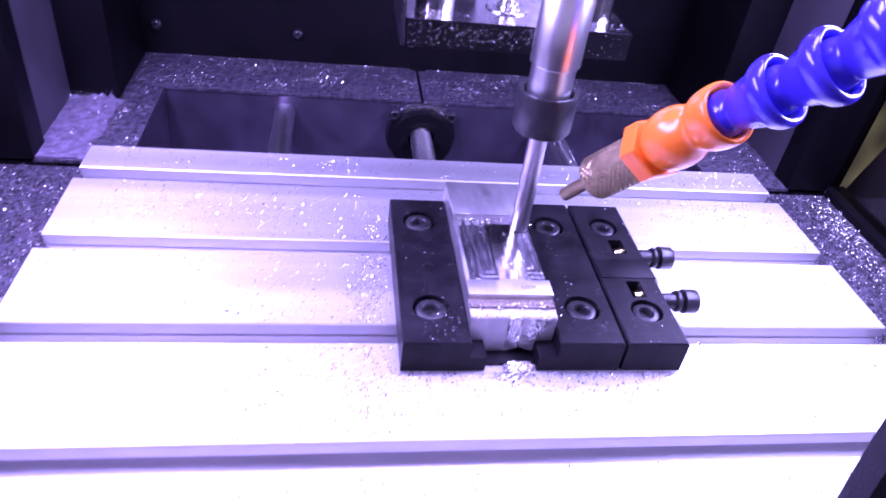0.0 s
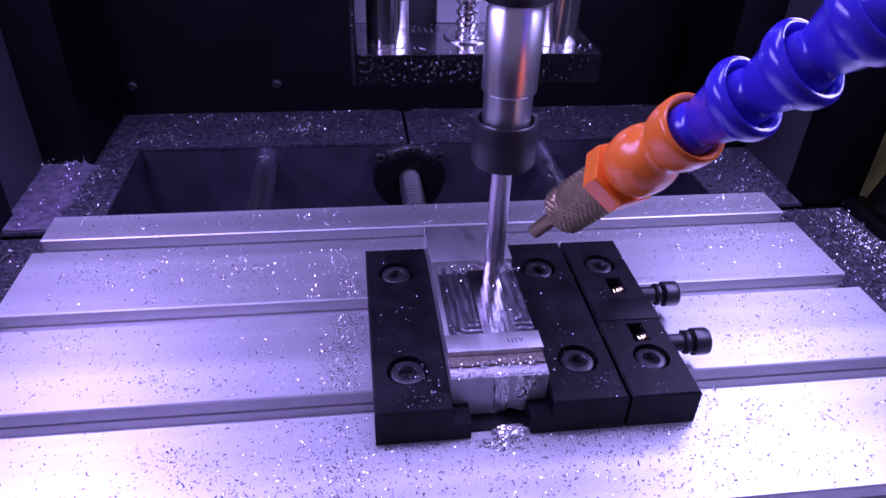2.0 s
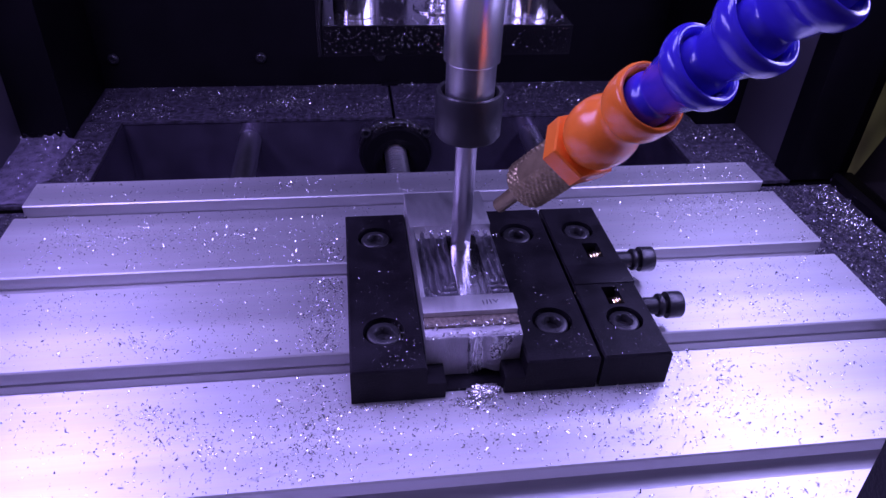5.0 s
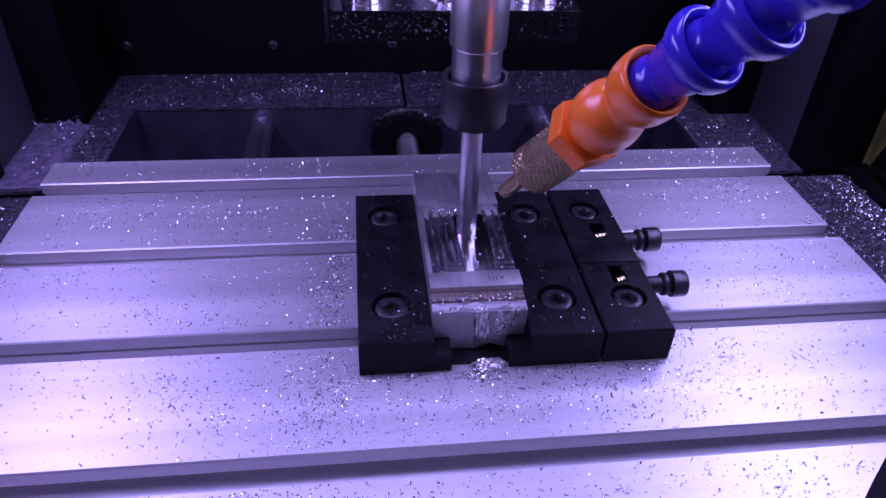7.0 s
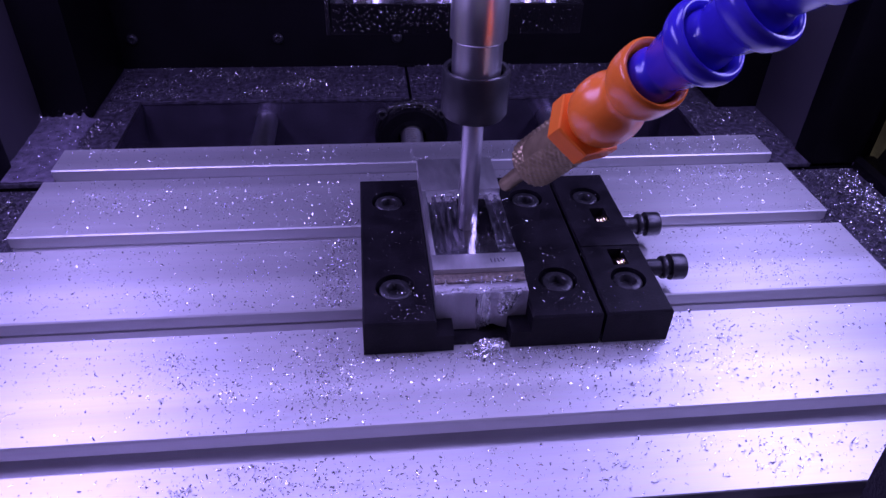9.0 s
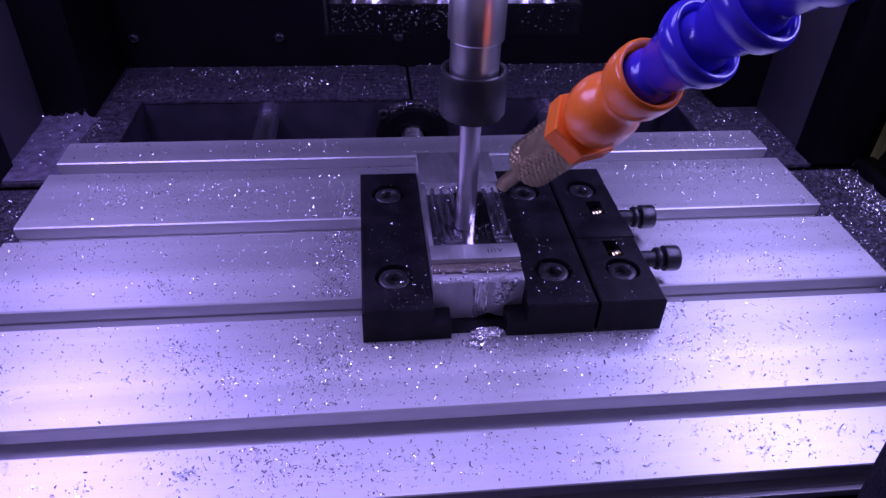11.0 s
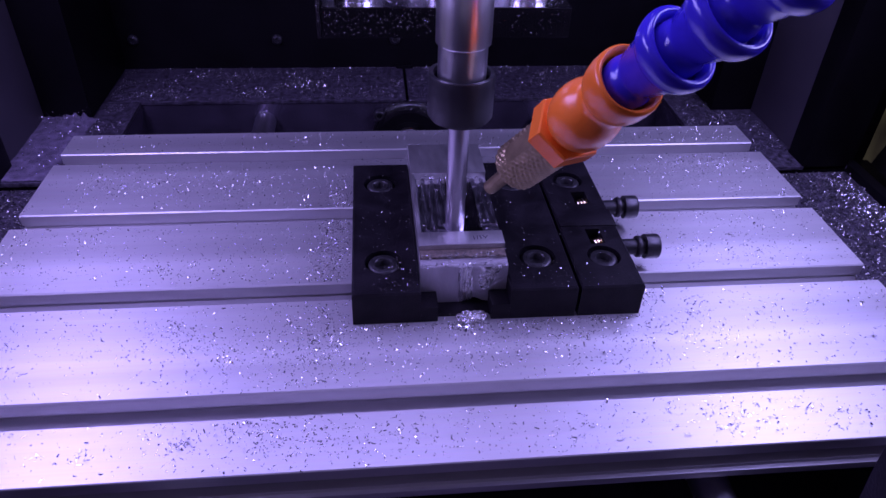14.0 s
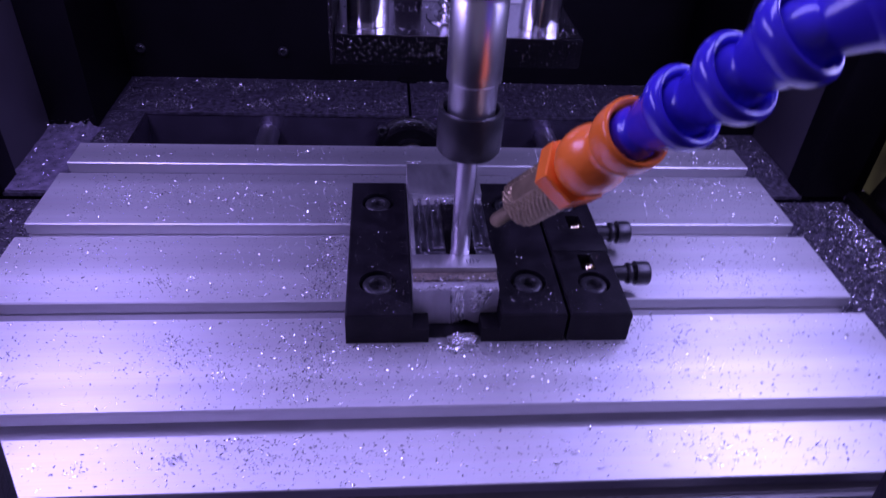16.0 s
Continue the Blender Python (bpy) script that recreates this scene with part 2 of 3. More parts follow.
def chips(name, points, label, mat=None, lo=0.7, hi=2.6, wide=0.5, seed=1, lift=0.0, rough_tilt=0.5, xf=None):
    """Swarf: many small curled slivers, one mesh of kind stuff. points are (x, y, z) in mm."""
    rnd = random.Random(seed)
    verts, faces = [], []
    for x, y, z in points:
        length, w = rnd.uniform(lo, hi) * rnd.uniform(0.35, 1), wide * rnd.uniform(0.4, 1.2)
        bend, turn = rnd.uniform(-4.2, 4.2), rnd.uniform(0, 6.283)
        m = Matrix.Translation((x, y, z + lift)) @ Euler((rnd.uniform(-rough_tilt, rough_tilt), rnd.uniform(-rough_tilt, rough_tilt), turn)).to_matrix().to_4x4()
        steps, base = 4, len(verts)
        px, pz, ang, st = 0.0, 0.0, -bend / 2, length / 4
        flat = rnd.random() < 0.6
        for k in range(steps + 1):
            for s in (-1, 1):
                c = (px, s * w / 2, abs(pz)) if flat else (px, pz + s * w * 0.2, w * (0.5 + 0.5 * s))
                v = m @ Vector(c)
                v.z = max(v.z, z + 0.02)
                v = (xf @ v if xf else v) * MM
                verts.append(v[:])
            px += st * math.cos(ang)
            pz += st * math.sin(ang)
            ang += bend / steps
        for k in range(steps):
            a = base + 2 * k
            faces.append((a, a + 1, a + 3, a + 2))
    me = bpy.data.meshes.new(name)
    me.from_pydata(verts, [], faces)
    me.materials.append(mat or M_CHIP)
    ob = new(name, me)
    return tagged(ob, label, "metal chips", kind="stuff")


ON_TABLE, ON_CARRIAGE = [], []

# ------------------------------------------------------------------ machine base
DECK = -11.7
BACK = 216


def deck_plate(name, bm, label, mat=None):
    return tagged(part(name, bm, mat or M_RIM, None, smooth=30), label, "machine deck", kind="structure")


deck_plate("deck_back_left", solid(-200, -3.2, 173.5, BACK, DECK - 2, DECK, 0.3), "black deck plate covered in aluminium chips behind the table")
deck_plate("deck_back_right", solid(-1.6, 200, 173.5, BACK, DECK - 2, DECK, 0.3), "black deck plate covered in aluminium chips behind the table")
deck_plate("deck_left", solid(-200, -138, 96, 173.2, DECK - 2, DECK, 0.3), "black deck plate dusted grey with fine chips beside the table")
deck_plate("deck_right", solid(136, 200, 96, 173.2, DECK - 2, DECK, 0.3), "black deck plate dusted with fine chips beside the table")
deck_plate("trough_left", solid(-200, -120, -95, 95.8, -19, -15), "dark chip-filled gutter beside the table")
deck_plate("trough_right", solid(120, 200, -95, 95.8, -19, -15), "dark chip-filled gutter beside the table")
tagged(part("pan_wall_back", solid(-138, 136, 174, 182, -62, DECK - 2.2), M_PAN), "dark polished rear wall of the machine bed", "machine bed", kind="structure")
tagged(part("pan_wall_left", solid(-144, -138.2, -95, 182, -62, DECK - 2.2), M_PAN), "dark polished side wall of the machine bed", "machine bed", kind="structure")
tagged(part("pan_wall_right", solid(136.2, 142, -95, 182, -62, DECK - 2.2), M_PAN), "dark polished side wall of the machine bed", "machine bed", kind="structure")
tagged(part("floor", solid(-240, 240, -330, 240, -70, -62.2), M_PAN), "dark floor of the machine bed", "floor", kind="structure")
tagged(part("wall_back", solid(-210, 210, BACK, BACK + 8, DECK - 5, 330), M_WALL), "black rear panel of the milling machine enclosure", "wall", kind="structure")


# the dark notch in the deck's back edge, made as a black block
tagged(part("trim", solid(-6.9, 2.6, 213.2, BACK - 0.05, DECK + 0.05, DECK + 1.9, 0.2), M_WALL), "low black block drawn for the dark notch at the deck seam", "trim", kind="structure")
# black strip laid in the open seam in place of its shade
tagged(part("trim", solid(-3.15, -1.65, 173.6, BACK - 0.05, DECK - 2, DECK - 1.2), M_WALL), "black strip standing in for the shade in the deck seam", "trim", kind="structure")


def enclosure_side(sign, side):
    x0, x1 = (200, 208) if sign > 0 else (-208, -200)
    tagged(part("wall_" + side, solid(x0, x1, 100.2, BACK, -70, 330), M_WALL), "black side panel of the machine enclosure", "wall", kind="structure")
    tagged(part("wall_front_" + side, solid(x0, x1, -112, 100.0, 170, 330), M_WALL), "black side panel of the machine enclosure", "wall", kind="structure")
    sill = solid(x0 - 2, x1 + 2, -112, 100.0, -70, -11, 0.6)
    tagged(part("window_sill_" + side, sill, M_WALL, smooth=30), "black lower edge of the side window", "window sill", kind="structure")
    pane = solid(x0 + 3, x1 - 3, -112, 99.8, -10.8, 169.8)
    tagged(part("window_" + side, pane, M_WINDOW), "smoky tinted side window of the enclosure", "window", kind="structure")
    # this sheet glows by itself, in place of light from the room
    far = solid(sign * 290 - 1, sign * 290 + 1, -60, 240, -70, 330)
    tagged(part("backdrop_" + side, far, M_ROOM_GLOW), "olive glowing sheet standing in for the dim room beyond the side window", "backdrop", kind="structure")


enclosure_side(1, "right")
# added plain panel that fills the dark area beyond the right window
cover = thing("dark_panel", "dark slanted panel added outside the side window", "machine cover")
part("panel", prism_x(bmesh.new(), [(128, -62.1), (81, 85), (-100, 85), (-100, -62.1)], 226, 238), M_GREY, cover)
# mirrored from the right; the left window and its glow are added
enclosure_side(-1, "left")
# unseen panel behind the camera, blocks the glow mirrored by the shaft
tagged(part("wall_front", solid(-300, 300, -338, -330, -70, 60), M_WALL), "unseen black panel that darkens the spindle shaft's reflection", "wall", kind="structure")
tagged(part("ceiling", solid(-208, 208, -112, BACK + 8, 330, 338), M_WALL), "black top panel of the enclosure", "ceiling", kind="structure")


def side_post(name, sign):
    ob = thing(name, "black upright post beside the chip-strewn deck", "post")
    lo, hi = sorted((sign * 176, sign * 198))
    part("column", solid(lo, hi, 96, 110, -14.9, 330, 0.6), M_WALL, ob, smooth=30)
    lo, hi = sorted((sign * 178, sign * 182))
    part("panel", solid(lo, hi, 110.2, 155, DECK + 0.05, 330, 0.4), M_GREY, ob, "dark grey inner side panel", smooth=30)
    lo, hi = sorted((sign * 156, sign * 198))
    part("gantry_support", solid(lo, hi, 155.2, BACK - 0.5, DECK + 0.05, 330, 0.6), M_WALL, ob, smooth=30)
    return ob


side_post("side_post", 1)
side_post("side_post", -1)


def panel_screw(x, z):
    ob = thing("panel_screw", "small bright screw in the black rear panel", "screw", (x, BACK, z), "screws of the rear panel")
    part("screw_head", lathe(bmesh.new(), [(0, 0), (2.9, 0), (2.8, 1.0), (2.2, 1.7), (1.5, 1.9), (1.3, 0.9), (0, 0.9)], 20, Matrix.Rotation(radians(90), 4, "X")), M_SCREW, ob, smooth=35)
    return ob


for sx in (-148.6, -72.0, -7.2):
    panel_screw(sx, 4.6)


def bearing():
    ob = thing("screw_bearing", "black round bearing of the feed screw on the rear wall", "bearing", (-1.9, 174, -32.5))
    toward = Matrix.Rotation(radians(90), 4, "X")
    part("flange", lathe(bmesh.new(), [(9, 0), (19.6, 0), (19.6, 2.5), (19, 3), (9, 3)], 40, toward, True), M_BLACK, ob, "dark flange dusted with chips", smooth=35)
    part("housing", lathe(bmesh.new(), [(7.5, 3), (18, 3), (18, 8), (17, 9.5), (12, 10), (7.5, 7)], 40, toward, True), M_WALL, ob, smooth=35)
    for bx in (-15.5, 16):
        cap_screw(ob, 0, 0, 0, 3, 2.5, Matrix.Translation((bx, -4.5, 12.5)) @ toward, "bolt")
    return ob


bearing()
drift = random.Random(5)
heap = [(-1.9 + 18.5 * math.sin(a) + drift.gauss(0, 1.2), 172.8 - abs(drift.gauss(0, 4)), -32.6 + 18.6 * math.cos(a) + abs(drift.gauss(0, 0.8))) for a in [-0.7 + 1.4 * k / 520 for k in range(521)]]
# chips that stand in for the bright highlight at the left rod's end
heap += [(-77 + drift.gauss(0, 1.8), 172.5 - abs(drift.gauss(0, 1.6)), -18.0 + abs(drift.gauss(0, 0.3))) for _ in range(60)]
heap += [(71 + drift.gauss(0, 1.8), drift.uniform(98, 173), -18.2 + abs(drift.gauss(0, 0.4))) for _ in range(420)]
chips("bearing_chips", heap, "fine bright chips on the bearing and right rod, and for the left rod's highlight", lo=0.4, hi=1.5, wide=0.4, seed=21, rough_tilt=1.0)


def feed_screw():
    ob = thing("feed_screw", "bright steel feed screw running under the table", "lead screw", (-1.9, 174, -32.5))
    bm, seg, prof = bmesh.new(), 20, []
    y = 0.0
    while y < 150:
        prof += [(6.0, y), (6.0, y + 1.0), (5.0, y + 1.5), (5.0, y + 2.0)]
        y += 2.5
    lathe(bm, [(0, 0)] + prof + [(0, y)], seg, Matrix.Rotation(radians(90), 4, "X"))
    part("thread", bm, M_SHAFT, ob, smooth=30)
    return ob


feed_screw()


def guide_rod(x):
    ob = thing("guide_rod", "dark polished guide rod under the table", "guide rod", (x, 0, -23.5), "guide rods of the table")
    part("rod", rod(bmesh.new(), (0, 173.8, 0), (0, -90, 0), 5.5, 28), M_SHAFT, ob, smooth=35)
    return ob


guide_rod(-77)
guide_rod(71)


def vignette_plate(name, sign, edge):
    """Plate that makes a dark lens corner; edge is its inner outline from the bottom up, as (x, z)."""
    ob = thing(name, "black rounded plate standing in for a dark lens corner", "door frame")
    bm = bmesh.new()
    pts = edge + [(sign * 190, edge[-1][1]), (sign * 190, -62)]
    n = len(pts)
    v = [bm.verts.new((x, y, z)) for y in (-123, -118) for x, z in pts]
    for i in range(n):
        bm.faces.new((v[i], v[(i + 1) % n], v[n + (i + 1) % n], v[n + i]))
    bm.faces.new(v[:n])
    bm.faces.new(v[n:])
    bmesh.ops.bevel(bm, geom=bm.edges[:], offset=0.8, segments=2, affect="EDGES", profile=0.5)
    part("upright", bm, M_VIGNETTE, ob, smooth=40)
    return ob


# added plates near the camera, they draw the vignette in the lower corners
RIGHT_VIGNETTE = vignette_plate("vignette_corner", 1, [(41.5, -62), (40.5, 45), (38.6, 60), (37.4, 70), (36.6, 80), (35.6, 88), (35.6, 95)])
LEFT_VIGNETTE = vignette_plate("vignette_corner", -1, [(-58.5, -62), (-57.6, 70), (-56.4, 82), (-55.4, 90), (-54.4, 98), (-53.0, 106), (-51.6, 112)])

# ------------------------------------------------------------------ slotted table
X0, X1, Y0, Y1 = -149.2, 148.8, -87.7, 90.0
STRIPS = [(72.9, 90.0), (28.3, 64.8), (-16.0, 20.2), (-61.8, -24.1), (-87.7, -69.9)]


def slotted_table():
    ob = thing("milling_table", "brushed aluminium milling table with long slots, strewn with chips", "milling table")
    for i, (a, c) in enumerate(STRIPS):
        front = [(a + 0.45, 0), (a, -0.45), (a, -4.3), (a + 1.2, -4.5), (a + 1.2, -5.7), (a + 0.5, -5.9), (a + 0.5, -8.7)]
        back = [(c - 3.2, -8.7), (c - 3.2, -4.6), (c, -4.2), (c, -0.35), (c - 0.35, 0)]
        if i == 3:
            front = [(a + 0.45, 0), (a, -0.45), (a, -4.3), (a + 3.4, -4.6), (a + 3.4, -8.7)]
        if i == 0:
            back = [(c, -8.7), (c, -0.3), (c - 0.3, 0)]
        if i == 4:
            front = [(a + 0.3, 0), (a, -0.3), (a, -3.6), (a + 3, -4.0), (a + 3, -7.2), (a, -7.5), (a, -8.7)]
        part("rail", prism_x(bmesh.new(), front + back, X0, X1), M_ALU, ob)
    part("bed_plate", solid(X0, X1, Y0 - 1.3, Y1, -11.3, -8.72, 0.45), M_ALU, ob, smooth=30)
    return ob


ON_TABLE.append(slotted_table())


def saddle():
    ob = thing("table_saddle", "dark saddle carrying the table on its guide rods", "saddle")
    part("cross_plate", solid(-100, 95, -60, 60, -17.8, -11.4, 0.3), M_PAN, ob, smooth=30)
    return ob


ON_TABLE.append(saddle())

# ------------------------------------------------------------------ low vise
TOP, VF, VB = 11.6, -36.1, 40.1


def vise_jaw(name, x0, x1, ledge, screws, label):
    ob = thing(name, label, "vise jaw", (0, 0, 0), "blocks of the low vise")
    bm = bmesh.new()
    drilled(bm, x0, x1, VF, VB, 0.05, TOP, [(circle(x, y, 5.9), 5.2) for x, y in screws])
    part("block", bm, M_BLACK, ob, smooth=30)
    lx0, lx1 = ledge
    part("ledge", solid(lx0, lx1, VF + 0.05, VB, 0.05, 5.8), M_BLACK, ob, smooth=30)
    for x, y in screws:
        cap_screw(ob, x, y, TOP - 0.6, 4.9, 4.4)
    if name == "fixed_jaw":
        # added bar, its black stands for the shadow between the jaws
        part("shade_bar", solid(-2.9, 13.4, -34.0, VB - 1, 0.05, 1.0), M_BLACK, ob, "black bar standing in for the shadow gap under the work")
    return ob


ON_TABLE.append(vise_jaw("fixed_jaw", -28.8, -8.2, (-8.19, -3.0), [(-19.0, 26.1), (-19.0, -20.4)], "black steel fixed vise jaw bolted to the table"))
ON_TABLE.append(vise_jaw("sliding_jaw", 19.2, 39.9, (13.5, 19.19), [(29.2, 25.2), (30.0, -20.0)], "black steel sliding vise jaw gripping the workpiece"))


def adjuster():
    ob = thing("adjuster_block", "black steel vise end block with two clamping screws", "vise block", (0, 0, 0), "blocks of the low vise")
    screws = [(50.8, 25.6), (51.8, -20.9)]
    slots = [[(50.0, 9.5), (55.2, 9.5), (55.2, 17.5), (50.0, 17.5)], [(49.3, -14.2), (54.2, -14.2), (54.2, -6.0), (49.3, -6.0)]]
    bm = drilled(bmesh.new(), 40.9, 60.7, VF, VB, 0.05, TOP, [(circle(x, y, 5.4), 5.2) for x, y in screws] + [(s, 6.0) for s in slots])
    part("block", bm, M_BLACK, ob, smooth=30)
    part("bridge", solid(41.2, 60.9, -4.4, 5.6, TOP - 1.5, TOP + 0.35, 0.3), M_BLACK, ob, "slightly raised band across the block", smooth=30)
    for x, y in screws:
        cap_screw(ob, x, y, TOP - 0.7, 4.6, 4.2)
    for y in (12.6, -10.8):
        bm = bmesh.new()
        lathe(bm, [(0, 0)] + [p for k in range(5) for p in ((2.1, k * 1.4), (2.1, k * 1.4 + 0.35), (1.3, k * 1.4 + 0.7), (1.3, k * 1.4 + 1.1))] + [(0, 7.2)], 20, axis_frame((50.9, y - 0.6, 9.0), (61, y + 3.0, 8.4)))
        part("screw_tip", bm, M_GILT, ob, "yellowed bright screw thread seen in the slot", smooth=30)
    for y in (11.4, -12.4):
        bm = rod(bmesh.new(), (60.0, y, 8.4), (68.5, y, 8.4), 2.7, 20)
        shaft = part("clamp_screw", bm, M_SCREW, ob, "black clamping screw", smooth=35)
        part("flange", lathe(bmesh.new(), [(2.6, 0), (3.5, 0), (3.7, 0.3), (3.7, 1.2), (3.5, 1.5), (2.6, 1.5)], 24, axis_frame((65.6, y, 8.4), (70, y, 8.4)), True), M_SCREW, shaft, "thin collar behind the screw head", smooth=35)
        cap_screw(shaft, 0, 0, 0, 4.2, 4.9, axis_frame((73.4, y, 8.4), (80, y, 8.4)), "clamp_screw_head")
    return ob


ON_TABLE.append(adjuster())


# ------------------------------------------------------------------ workpiece
def workpiece():
    ob = thing("workpiece", "aluminium block with a half-milled pocket, clamped in the vise", "workpiece")
    x0, x1, top = -8.0, 19.0, 18.0
    ob_bm = bmesh.new()
    box(ob_bm, x0, x1, -28.2, 43.3, 5.9, 15.2)
    box(ob_bm, -2.8, 13.3, -28.0, 43.0, 2.9, 5.9)
    part("stock", ob_bm, M_MILLED, ob)
    part("rear_land", solid(x0, x1, 22.2, 43.3, 15.2, top, 0.15), M_MILLED, ob, "flat bright rear land", smooth=30)
    part("front_land", solid(x0, x1, -21.0, -14.0, 15.2, top, 0.15), M_MILLED, ob, "flat bright strip in front of the pocket", smooth=30)
    part("pocket_wall", solid(x0, x0 + 1.3, -14.0, 22.2, 15.2, top - 0.1, 0.1), M_MILLED, ob, "thin wall beside the pocket", smooth=30)
    # pocket floor: lanes left by the cutter
    bm, nx, ny = bmesh.new(), 150, 130
    g = []
    for j in range(ny + 1):
        y = -14.0 + 36.2 * j / ny
        row = []
        for i in range(nx + 1):
            x = x0 + 1.3 + (x1 - x0 - 1.3) * i / nx
            # rounded rings left by the cutter, one inside the other
            dx, dy = min(x - x0 - 1.3, x1 + 6.0 - x), min(y + 14.0, 26.0 - y)
            d = 6.0 - math.hypot(max(0, 6.0 - dx), max(0, 6.0 - dy)) if dx < 6 and dy < 6 else min(dx, dy)
            wob = 0.45 * noise.noise(Vector((x * 0.35, y * 0.12, 1.0)))
            ridge = abs(((d + wob) / 2.3 % 1.0) - 0.5) * 2
            k = noise.noise(Vector((x * 0.6, y * 0.22, 3.1)))
            dots = max(0, noise.noise(Vector((x * 1.5, y * 1.2, 8.0))) - 0.25)
            h = 15.5 + 0.6 * ridge ** 3 * (0.7 + 0.6 * k) + 0.6 * dots * ridge + 0.10 * noise.noise(Vector((x * 2.4, y * 0.5, 0)))
            if y > 18.4:
                h -= 0.9 * (0.5 + 0.5 * math.sin(x * 2.1)) * min(1, (y - 18.4) / 1.2)
            if 4.4 < x < 12.6 and y > -13:
                h = 15.55 + 0.05 * math.sin(x * 5) + 0.08 * noise.noise(Vector((x * 2, y, 5)))
            row.append(bm.verts.new((x, y, h)))
        g.append(row)
    for j in range(ny):
        for i in range(nx):
            bm.faces.new((g[j][i], g[j][i + 1], g[j + 1][i + 1], g[j + 1][i]))
    part("pocket_floor", bm, M_POCKET, ob, "streaky freshly milled pocket floor, darkened for the black it mirrors", smooth=60)
    bm = bmesh.new()
    nx, ny, g = 24, 40, []
    for j in range(ny + 1):
        y = -13.9 + 35.6 * j / ny
        g.append([bm.verts.new((3.6 + 9.6 * i / nx + (1.8 * math.exp(-(y + 13.9) / 2.2) if i == nx else 0), y, 15.96 + 0.01 * math.sin(i * 1.3) + 0.02 * noise.noise(Vector((i, j * 0.4, 0))))) for i in range(nx + 1)])
    for j in range(ny):
        for i in range(nx):
            bm.faces.new((g[j][i], g[j][i + 1], g[j + 1][i + 1], g[j + 1][i]))
    part("fresh_lane", bm, M_LANE, ob, "shiny lane freshly cut along the pocket, whitened for the cutter's reflection", smooth=60)
    # torn front step, then the sawn end face
    bm, nx, ny = bmesh.new(), 90, 26
    g = []
    for j in range(ny + 1):
        q = j / ny
        row = []
        for i in range(nx + 1):
            x = x0 + (x1 - x0) * i / nx
            y, z = -22.0 - 6.7 * q, 16.0 - 1.0 * q - 0.7 * math.exp(-((q - 0.22) / 0.15) ** 2)
            fade = min(1, 4 * q)
            d = fade * (0.6 * noise.noise(Vector((x * 0.5, y * 0.9, z * 0.25))) + 0.4 * noise.noise(Vector((x * 1.5, y * 1.6, z * 0.45))))
            row.append(bm.verts.new((x, y - 0.2 * d * (1 - q), z + (0.25 + 0.6 * q ** 6) * d)))
        g.append(row)
    for j in range(ny):
        for i in range(nx):
            bm.faces.new((g[j][i], g[j][i + 1], g[j + 1][i + 1], g[j + 1][i]))
    part("torn_step", bm, M_SAWN, ob, "rough step with a torn edge at the front", smooth=35)
    bm, ny = bmesh.new(), 60
    torn, g = bmesh.new(), []
    for j in range(ny + 1):
        q = j / ny
        row = []
        for i in range(nx + 1):
            x = x0 + (x1 - x0) * i / nx
            low = 1.2 + 1.7 * math.exp(-((x - 8.6) / 2.6) ** 2)
            z = 15.2 + (low - 15.2) * q
            y = -28.65 + 0.03 * noise.noise(Vector((x * 0.7, 0, z * 0.7)))
            fan = math.exp(-(((x - 5.6 - 0.6 * q) / 2.1) ** 4))
            y -= fan * (0.5 + 0.4 * math.sin(x * 5.0 + 2.2 * q * (x - 5.0)) + 0.35 * noise.noise(Vector((x * 2.6, 3, z * 0.25))))
            lump = math.exp(-(((x - 13.6 + 3.4 * q) / 3.0) ** 2)) * max(0, 1 - 1.1 * q)
            y -= lump * (1.5 + 1.5 * noise.noise(Vector((x * 0.8, 1, z * 0.7))) + 0.9 * noise.noise(Vector((x * 2.0, 5, z * 1.2))))
            row.append((x, y, z, fan > 0.35 or lump > 0.3))
        g.append(row)
    for target, wanted in ((bm, False), (torn, True)):
        v = [[target.verts.new(c[:3]) for c in row] for row in g]
        for j in range(ny):
            for i in range(nx):
                if g[j][i][3] == wanted:
                    target.faces.new((v[j][i], v[j][i + 1], v[j + 1][i + 1], v[j + 1][i]))
        bmesh.ops.delete(target, geom=[w for w in target.verts if not w.link_faces], context="VERTS")
    part("sawn_face", bm, M_SAWN, ob, "plain matt sawn end face", smooth=40)
    part("torn_patch", torn, M_BURR, ob, "bright torn patch streaked with fine lines", smooth=35)
    part("chip_groove", solid(x0 + 0.2, x1 - 0.2, -24.9, -21.05, 15.2, 16.3, 0.1), M_SWARF, ob, "brownish groove full of fine chips", smooth=30)
    # scribbled mark on the front land
    bm = bmesh.new()
    for k, (dx, tilt) in enumerate(((0, 0.1), (1.1, -0.1), (2.1, 0.15), (3.3, 0.5), (4.0, -0.7))):
        r = bmesh.ops.create_cube(bm, size=1.0)
        for v in r["verts"]:
            x, y = v.co.x * 0.28, v.co.y * (1.9 if k < 4 else 1.3)
            v.co = Vector((9.6 + dx + x * math.cos(tilt) - y * math.sin(tilt), -17.7 + 0.12 * k + x * math.sin(tilt) + y * math.cos(tilt), top + 0.02 + v.co.z * 0.04))
    part("pen_mark", bm, M_INK, ob, "small dark handwritten strokes")
    return ob


ON_TABLE.append(workpiece())


# ------------------------------------------------------------------ spindle carriage
SX, SY = 9.25, 16.9


